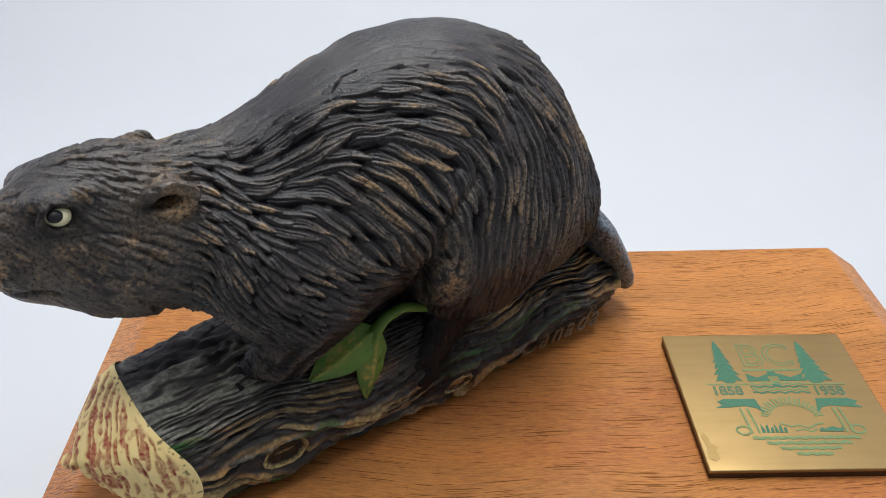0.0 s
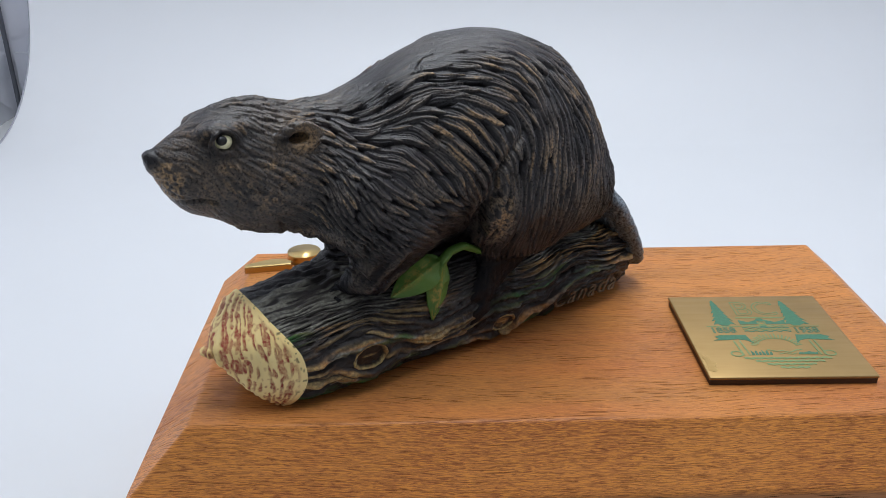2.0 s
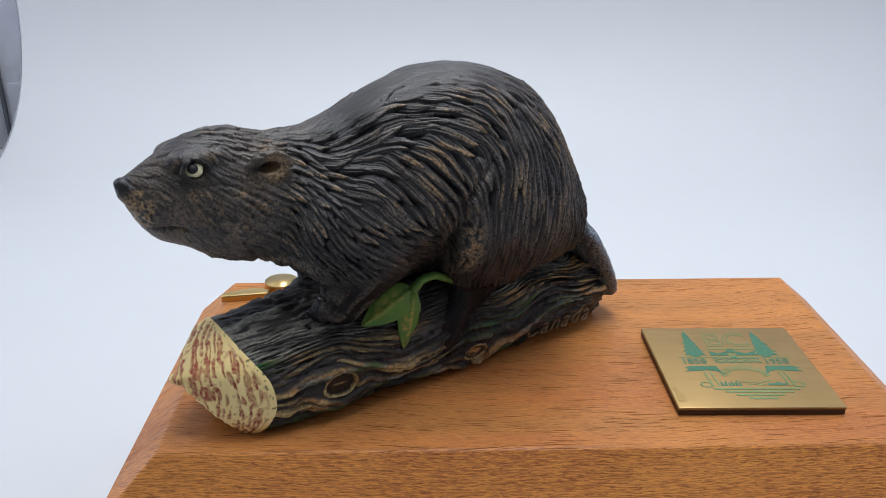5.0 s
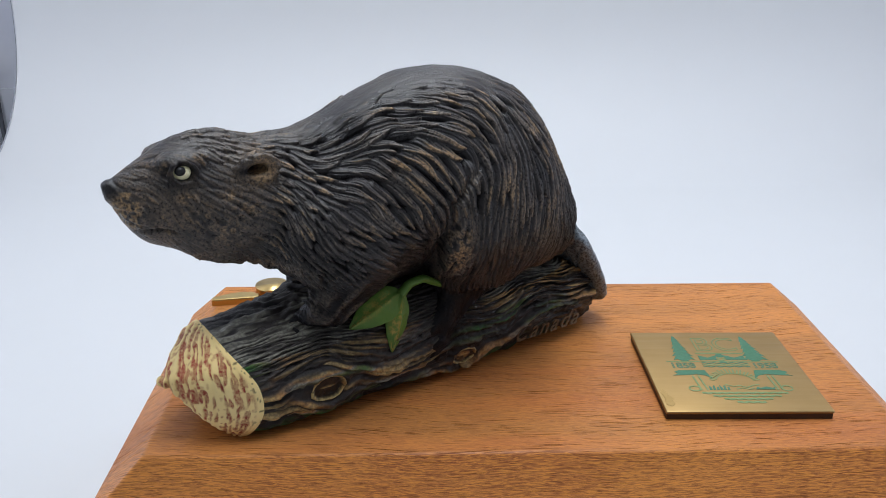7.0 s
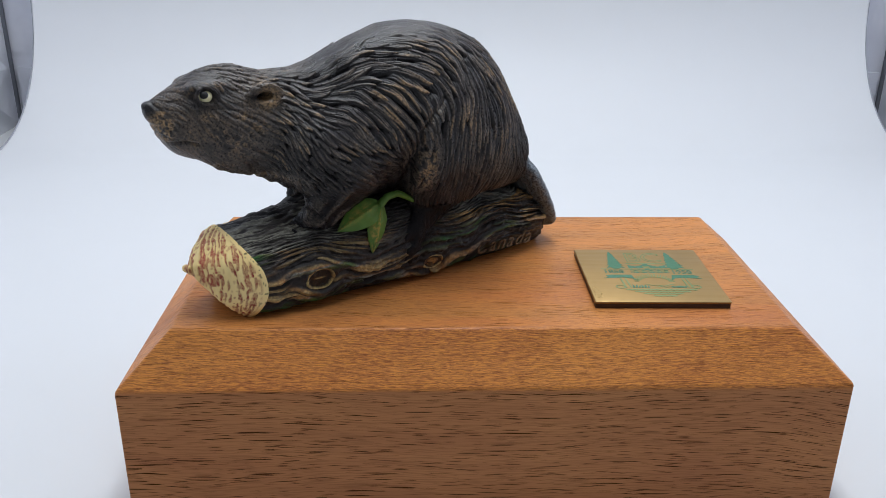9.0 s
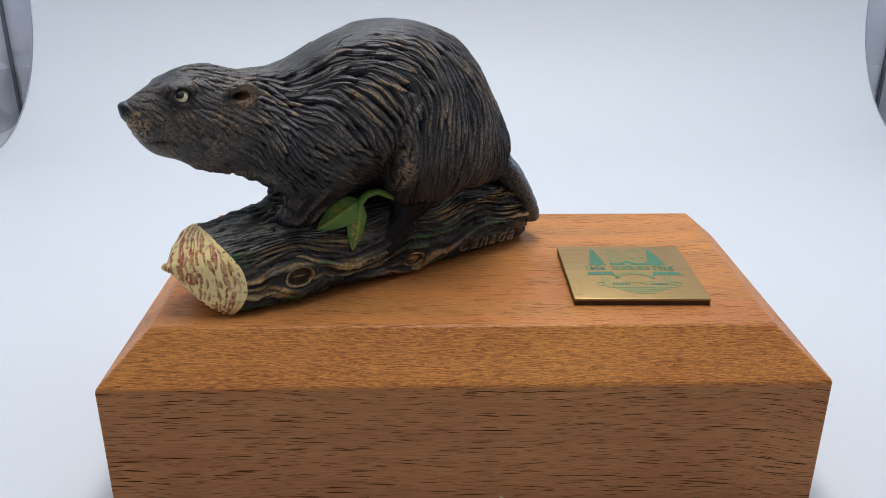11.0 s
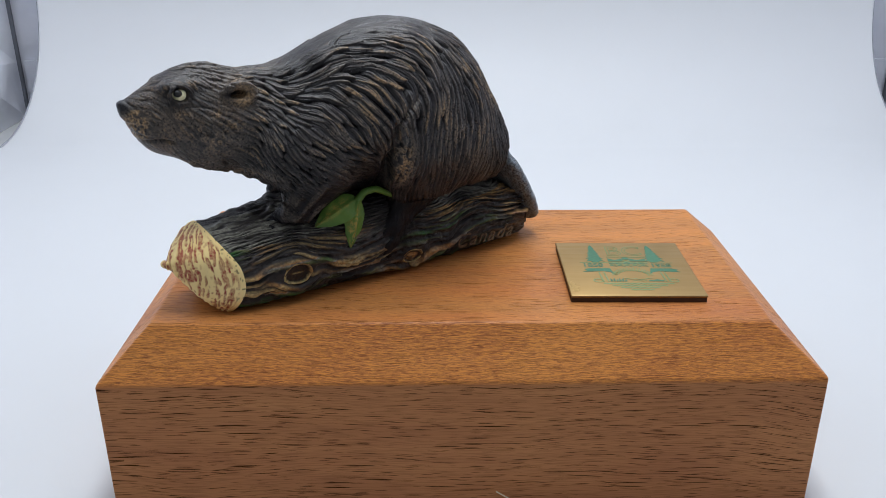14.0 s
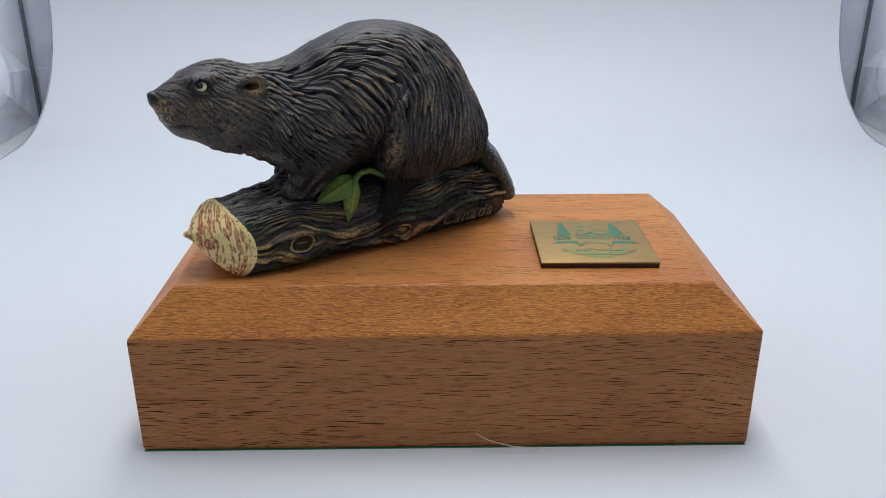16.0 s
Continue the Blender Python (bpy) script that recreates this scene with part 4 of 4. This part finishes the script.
    dry = (0.95 * step(0.74, 1.0, ridge) * (0.50 + 0.50 * patch) * (1 - 0.45 * rump) + 0.50 * gold) * (1 - 0.6 * step(4.3, 3.1, z)) * (1 - 0.85 * smooth) * (1 - under) * (1 - leg) * (1 - 0.5 * face)
    comb = step(0.74, 0.98, ridge) * (rump * np.clip(0.70 + 0.7 * vnoise(s * 1.6, n, z * 1.2, 63), 0.1, 1) + 0.6 * cheek)
    dry = np.maximum(dry, 0.95 * comb * (1 - leg) * (1 - 0.8 * smooth) * (1 - 0.40 * step(7.2, 6.0, s) * step(4.2, 3.4, z)) * (0.45 + 0.55 * step(2.3, 3.6, z)))

    def spot(cs, cz, rs, rz, amount):
        k = np.exp(-(((s - cs) / rs) ** 2 + ((z - cz) / rz) ** 2))
        return amount * k * step(-0.35, 0.25, 0.8 * vnoise(s * 19, n * 19, z * 19, 52) + 0.3 * vnoise(s * 6, n * 6, z * 6, 62) + 0.6 * (ridge - 0.6))

    for q in ((-0.14, 4.36, 0.22, 0.42, 1.7), (0.75, 4.50, 0.22, 0.14, 0.9), (1.45, 4.45, 0.22, 0.14, 0.9), (0.9, 4.15, 0.35, 0.22, 0.8), (1.7, 4.2, 0.40, 0.2, 0.9), (0.46, 5.03, 0.26, 0.13, 0.9), (0.95, 5.10, 0.25, 0.10, 0.8), (1.35, 3.85, 0.6, 0.35, 0.85),
              (2.0, 3.02, 0.85, 0.18, 0.9), (1.0, 3.45, 0.5, 0.14, 0.7), (5.25, 3.0, 0.24, 0.70, 1.2), (3.1, 3.55, 0.28, 0.35, 0.5), (5.6, 2.45, 0.5, 0.2, 0.3),
              (6.9, 2.55, 0.9, 0.30, 0.35), (4.1, 4.6, 0.35, 0.25, 0.5)):
        dry = np.maximum(dry, spot(*q))
    dry = np.maximum(dry, 0.35 * mouth * step(lip, lip - 0.06, z) * step(3.6, 3.7, z))
    # brown face tone; on the crown, tan and grey sheen put into the colour
    film = np.maximum(0.7 * face, 0.30 * smooth + 0.3 * smooth * step(3.6, 2.6, s)) * (0.30 + 0.45 * vnoise(s * 2.5, n * 2.5, z * 2.5, 58)) * (0.6 + 0.6 * ridge)
    dry = np.maximum(dry, film * (1 - leg))
    streak = step(0.05, 0.5, vnoise(s * 6 - z * 4, n * 6, z * 2.0, 56)) * step(4.0, 3.4, s)
    dry = np.maximum(dry, 0.45 * leg * streak)
    ear = np.exp(-(((s - 2.02) / 0.27) ** 2 + ((z - 4.80) / 0.27) ** 2)) * step(1.58, 1.80, s - 0.5 * (z - 4.83))
    dry = np.maximum(dry, 1.25 * ear * (np.abs(n - HEAD) > 0.55))
    hollow = np.exp(-(((s - 1.83) / 0.21) ** 2 + ((z - 4.83) / 0.085) ** 2))
    dry = dry * (1 - np.clip(1.3 * hollow, 0, 1)) * (1 - np.clip(1.6 * np.exp(-((s + 0.33) / 0.16) ** 2 - ((z - 4.75) / 0.14) ** 2), 0, 1))
    grey = tail * (0.90 + 0.2 * vnoise(s * 5, n * 5, z * 5, 53) + 0.2 * vnoise(s * 14 + z * 8, n * 14, z * 3, 55))
    spots = np.maximum(dry - 0.45, 0)
    tint = np.clip(0.12 + 0.10 * vnoise(s * 1.3, n, z * 1.3, 54) + 0.26 * gold + 0.05 * comb + 0.16 * face + 0.5 * spots + 0.4 * ear, 0, 0.5)
    tint = np.where(tail > 0.3, 1.0, tint)
    # black legs and feet, with shade painted on belly, lower flank and haunch hollow
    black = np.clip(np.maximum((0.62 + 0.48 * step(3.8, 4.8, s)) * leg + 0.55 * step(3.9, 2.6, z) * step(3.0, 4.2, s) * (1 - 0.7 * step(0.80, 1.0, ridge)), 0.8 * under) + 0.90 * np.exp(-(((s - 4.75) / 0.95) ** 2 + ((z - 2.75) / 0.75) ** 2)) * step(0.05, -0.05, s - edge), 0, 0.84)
    # shade painted into the grooves between the locks
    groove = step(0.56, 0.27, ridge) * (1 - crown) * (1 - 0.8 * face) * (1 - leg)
    lids = np.hypot((s - EYE[0]) / 1.15, z - EYE[2])
    socket = 0.55 * step(0.34, 0.22, lids) * step(0.2, 0.35, np.abs(n - HEAD))
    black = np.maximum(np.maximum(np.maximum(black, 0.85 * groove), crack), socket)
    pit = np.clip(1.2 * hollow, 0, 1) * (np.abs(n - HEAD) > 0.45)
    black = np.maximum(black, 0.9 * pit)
    dry = dry * (1 - socket)
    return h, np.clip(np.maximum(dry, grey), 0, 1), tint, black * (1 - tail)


def beaver_statue():
    V, Q = surface(statue_field, (-0.75, -2.4, 0.0), (10.6, 2.4, 6.3), 0.035)
    ob = array_mesh("tmp", V, Q, FUR)
    ob.modifiers.new("soft", "SUBSURF").levels = 1
    me = bpy.data.meshes.new_from_object(ob.evaluated_get(bpy.context.evaluated_depsgraph_get()))
    bpy.data.objects.remove(ob)
    k = len(me.vertices)
    V, N = np.zeros(3 * k, np.float32), np.zeros(3 * k, np.float32)
    me.vertices.foreach_get("co", V)
    me.vertex_normals.foreach_get("vector", N)
    V, N = V.reshape(-1, 3).astype(float), N.reshape(-1, 3).astype(float)
    h, dry, tint, black = fur(V, N)
    V = V + N * h[:, None]
    Q = np.zeros(4 * len(me.polygons), np.int32)
    me.loops.foreach_get("vertex_index", Q)
    Q = Q.reshape(-1, 4)
    bpy.data.meshes.remove(me)
    kinds = [np.zeros(len(Q), np.int32)]
    # painted eyeballs with a dark pupil
    U, T = np.meshgrid(np.linspace(0, 2 * np.pi, 32, endpoint=False), np.linspace(0.02, np.pi - 0.02, 24), indexing="xy")
    for side in (-1, 1):
        for r, centre, mat in ((0.145, (EYE[0], HEAD + side * (EYE[1] + 0.0), EYE[2] - 0.005), 1),
                               (0.085, (EYE[0] - 0.050, HEAD + side * (EYE[1] + 0.088), EYE[2] + 0.042), 2)):
            B = np.stack([np.sin(T) * np.cos(U), np.sin(T) * np.sin(U), np.cos(T)], -1) * r * np.array([1.05, 0.85, 0.92]) + np.array(centre)
            idx = np.arange(U.size).reshape(U.shape) + len(V)
            nx = np.roll(idx, -1, axis=1)
            Qb = np.stack([idx[:-1], idx[1:], nx[1:], nx[:-1]], -1).reshape(-1, 4)
            V, Q = np.concatenate([V, B.reshape(-1, 3)]), np.concatenate([Q, Qb])
            kinds.append(np.full(len(Qb), mat, np.int32))
            dry, tint, black = (np.concatenate([q, np.zeros(U.size)]) for q in (dry, tint, black))
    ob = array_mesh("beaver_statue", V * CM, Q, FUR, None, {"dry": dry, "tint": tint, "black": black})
    ob.data.materials.append(EYE_WHITE)
    ob.data.materials.append(EYE_BLACK)
    kinds = np.concatenate(kinds)
    if len(kinds) == len(ob.data.polygons):
        ob.data.polygons.foreach_set("material_index", kinds)
    ob.matrix_world = FIG
    return tagged(ob, "dark brown hand-painted resin beaver with carved fur, crouching on the log", "statue")


# ---- brass plaque with its green engraving ----
def plaque():
    base = new("plaque")
    base.matrix_world = pose(2.56 * CM, 1.71 * CM, TOP * CM, 0, 0, -0.8)
    tagged(base, "square brass plaque with a worn green crest on the plinth", "plaque")
    L = 3.175
    part("backing", box_bm(bmesh.new(), (0.02, 0.02, 0.0), (L - 0.02, L - 0.02, 0.115), 0.01), PLAQUE_BACK, base, "dark brown backing plate")
    plate = part("brass_plate", box_bm(bmesh.new(), (0, 0, 0.115), (L, L, 0.180), 0.032), BRASS, base)

    layer = itertools.count()

    def flat(name, outline, material=GREEN_INK, label=""):
        bm = bmesh.new()
        lift = (0.1805 + 0.00006 * next(layer)) * CM
        f = bm.faces.new([bm.verts.new((u * L * CM, v * L * CM, lift)) for u, v in outline])
        ex = bmesh.ops.extrude_face_region(bm, geom=[f])["geom"]
        for g in ex:
            if isinstance(g, bmesh.types.BMVert):
                g.co.z += 0.003 * CM
        bmesh.ops.triangulate(bm, faces=[q for q in bm.faces if len(q.verts) > 4])
        return part(name, bm, material, plate, label, False)

    def tree(cu, v0, v1, left_half, right_half):
        """A conifer in seven ragged tiers."""
        left, right = [], []
        for k in range(7):
            t = (k + 0.75) / 7
            v = v1 + (v0 - v1) * t
            out = 0.10 + 0.90 * t * (1.0 if k % 2 else 0.86)
            left += [(cu - left_half * out, v), (cu - left_half * out * 0.60, v + 0.010)]
            right += [(cu + right_half * out, v), (cu + right_half * out * 0.60, v + 0.010)]
        flat("conifer", [(cu, v1)] + right + [(cu + 0.02, v0), (cu - 0.02, v0)] + left[::-1])

    def band(name, points, width, material=PALE_INK):
        """A thin engraved line through points."""
        width *= 1.4
        up, down = [], []
        for k, (u, v) in enumerate(points):
            a, b = points[max(k - 1, 0)], points[min(k + 1, len(points) - 1)]
            du, dv = b[0] - a[0], b[1] - a[1]
            size = math.hypot(du, dv) or 1.0
            up.append((u - dv / size * width / 2, v + du / size * width / 2))
            down.append((u + dv / size * width / 2, v - du / size * width / 2))
        flat(name, down + up[::-1], material)

    def ring_of(name, cu, cv, ru, rv, width, material=PALE_INK, a0=0, a1=360):
        band(name, [(cu + ru * math.cos(radians(a)), cv + rv * math.sin(radians(a))) for a in range(a0, a1 - 8, 12)], width, material)

    tree(0.275, 0.600, 0.945, 0.085, 0.085)
    tree(0.735, 0.595, 0.935, 0.080, 0.105)
    text(plate, "BC", 0.375, 0.735, 0.185, PALE_INK, 1.5)
    # a flag with a small sun over wavy bars, framed between the trees
    band("rule", [(0.37, 0.700), (0.685, 0.697)], 0.010)
    for corner in ((0.375, 0.49), (0.545, 0.675)):
        flat("flag_field", [(corner[0], 0.612), (corner[1], 0.612), (corner[1], 0.668), ((corner[0] + corner[1]) / 2, 0.640), (corner[0], 0.672)])
    flat("flag_field", [(0.495, 0.572), (0.540, 0.572), (0.540, 0.600), (0.495, 0.600)])
    flat("flag_field", [(0.480, 0.650), (0.555, 0.650), (0.535, 0.688), (0.500, 0.688)])
    ring_of("flag_sun", 0.517, 0.624, 0.020, 0.018, 0.008)
    for k in range(4):
        band("flag_wave", [(0.375 + 0.0125 * q, 0.592 - 0.022 * k + 0.006 * math.sin(q * 1.3)) for q in range(25)], 0.008, GREEN_INK if k % 2 else PALE_INK)
    text(plate, "1858", 0.160, 0.512, 0.066, GREEN_INK, 1.45)
    text(plate, "1958", 0.690, 0.505, 0.066, GREEN_INK, 1.45)
    band("rule", [(0.15, 0.592), (0.37, 0.590)], 0.007)
    band("rule", [(0.68, 0.586), (0.875, 0.582)], 0.007)
    flat("bough", [(0.145, 0.416), (0.185, 0.438), (0.165, 0.462), (0.201, 0.480), (0.367, 0.480), (0.372, 0.440), (0.392, 0.372), (0.355, 0.412), (0.300, 0.428), (0.230, 0.420)])
    flat("bough", [(0.905, 0.408), (0.868, 0.432), (0.890, 0.455), (0.845, 0.478), (0.680, 0.478), (0.672, 0.440), (0.652, 0.366), (0.690, 0.412), (0.740, 0.426), (0.820, 0.416)])
    for k in range(19):
        a = radians(6 + 168 * k / 18)
        ca, sa = math.cos(a), math.sin(a)
        band("sun_ray", [(0.52 + ca * 0.125, 0.345 + sa * 0.098), (0.52 + ca * 0.160, 0.345 + sa * (0.140 if k % 2 else 0.150))], 0.007, PALE_INK)
    ring_of("sun_rim", 0.52, 0.345, 0.118, 0.090, 0.006, PALE_INK, 0, 180)
    for u0, u1 in ((0.268, 0.280), (0.305, 0.318), (0.742, 0.752), (0.772, 0.784)):
        band("post", [(u0, 0.412), (u1, 0.238)], 0.008)
    # small figures of trade along the shore
    for cu in (0.242, 0.812):
        ring_of("barrel", cu, 0.258, 0.034, 0.028, 0.008)
    for k in range(6):
        u = 0.330 + 0.022 * k
        flat("shore_mark", [(u, 0.240), (u + 0.017, 0.240), (u + 0.019, 0.262 + 0.016 * ((k * 5) % 3)), (u + 0.006, 0.300 - 0.014 * (k % 3))], GREEN_INK)
    band("shore_line", [(0.44, 0.305), (0.49, 0.280), (0.53, 0.290), (0.57, 0.268), (0.62, 0.295), (0.655, 0.300)], 0.007)
    band("shore_line", [(0.50, 0.250), (0.54, 0.262), (0.58, 0.245), (0.61, 0.262)], 0.006)
    flat("shore_mark", [(0.615, 0.245), (0.735, 0.242), (0.742, 0.275), (0.725, 0.262), (0.690, 0.278), (0.650, 0.262), (0.630, 0.272)], GREEN_INK)
    for v, ua, ub in ((0.205, 0.272, 0.799), (0.171, 0.330, 0.745), (0.136, 0.388, 0.681), (0.100, 0.454, 0.627)):
        count = int((ub - ua) / 0.012)
        band("wave", [(ua + (ub - ua) * q / count, v + 0.004 * math.sin(q * 1.45)) for q in range(count + 1)], 0.013)
    # lacquer worn bright at the near corner
    flat("worn_patch", [(0.022, 0.08), (0.05, 0.06), (0.075, 0.085), (0.062, 0.12), (0.085, 0.15), (0.05, 0.175), (0.055, 0.21), (0.03, 0.25), (0.018, 0.22), (0.03, 0.16)], WORN, "brighter worn corner of the brass")
    return base


def text(base, body, u, v, height, material, stretch):
    cu = bpy.data.curves.new("engraved_text", "FONT")
    cu.body, cu.size = body, height * 3.175 * 1.38 * CM
    cu.fill_mode, cu.bevel_depth = "NONE", (0.013 if len(body) < 3 else 0.010) * CM
    tmp = bpy.data.objects.new("tmp", cu)
    scene.collection.objects.link(tmp)
    me = bpy.data.meshes.new_from_object(tmp.evaluated_get(bpy.context.evaluated_depsgraph_get()))
    bpy.data.objects.remove(tmp)
    me.materials.clear()
    me.materials.append(material)
    ob = place(new("engraved_text", me), base)
    ob.matrix_basis = pose(u * 3.175 * CM, v * 3.175 * CM, 0.1825 * CM) @ Matrix.Diagonal((0.62 * stretch, 1, 0.25, 1))


# ---- small brass emblem at the rear of the plinth ----
def emblem():
    base = new("brass_emblem")
    base.matrix_world = pose(-6.98 * CM, 6.74 * CM, TOP * CM, 0, 0, 9)
    tagged(base, "small polished brass emblem lying flat at the rear of the plinth", "emblem")

    def slab(name, outline, height, label="", smooth=False):
        bm = bmesh.new()
        foot = [bm.verts.new((x * CM, y * CM, 0)) for x, y in outline]
        head = [bm.verts.new((x * CM, y * CM, height * CM)) for x, y in outline]
        bm.faces.new(head)
        bm.faces.new(foot[::-1])
        for k in range(len(outline)):
            q = (k + 1) % len(outline)
            bm.faces.new((foot[k], foot[q], head[q], head[k]))
        bmesh.ops.bevel(bm, geom=[e for e in bm.edges if min(v.co.z for v in e.verts) > 0.5 * height * CM], offset=0.035 * CM, segments=3, affect="EDGES", profile=0.5)
        return part(name, bm, BRASS_EDGE, base, label, smooth)

    slab("bar", [(0.0, 0.0), (1.10, 0.0), (1.12, 0.20), (0.92, 0.34), (0.66, 0.36), (0.42, 0.30), (0.0, 0.16)], 0.17)
    slab("medallion", [(1.42 + 0.40 * math.cos(radians(a)), 0.55 + 0.40 * math.sin(radians(a))) for a in range(0, 360, 5)], 0.22, "round brass medallion", True)


def stray_fibre():
    ob = tube("stray_fibre", ((0.80, -0.16, 0.55), (1.12, -0.22, 0.38), (1.7, -0.26, 0.22), (2.5, -0.24, 0.12)), (0.016, 0.015, 0.015, 0.014), HAIR, None, 6)
    tagged(ob, "thin pale fibre resting against the foot of the plinth", "fibre")


backdrop()
tent()
plinth()
log_thing()
beaver_statue()
plaque()
emblem()
stray_fibre()
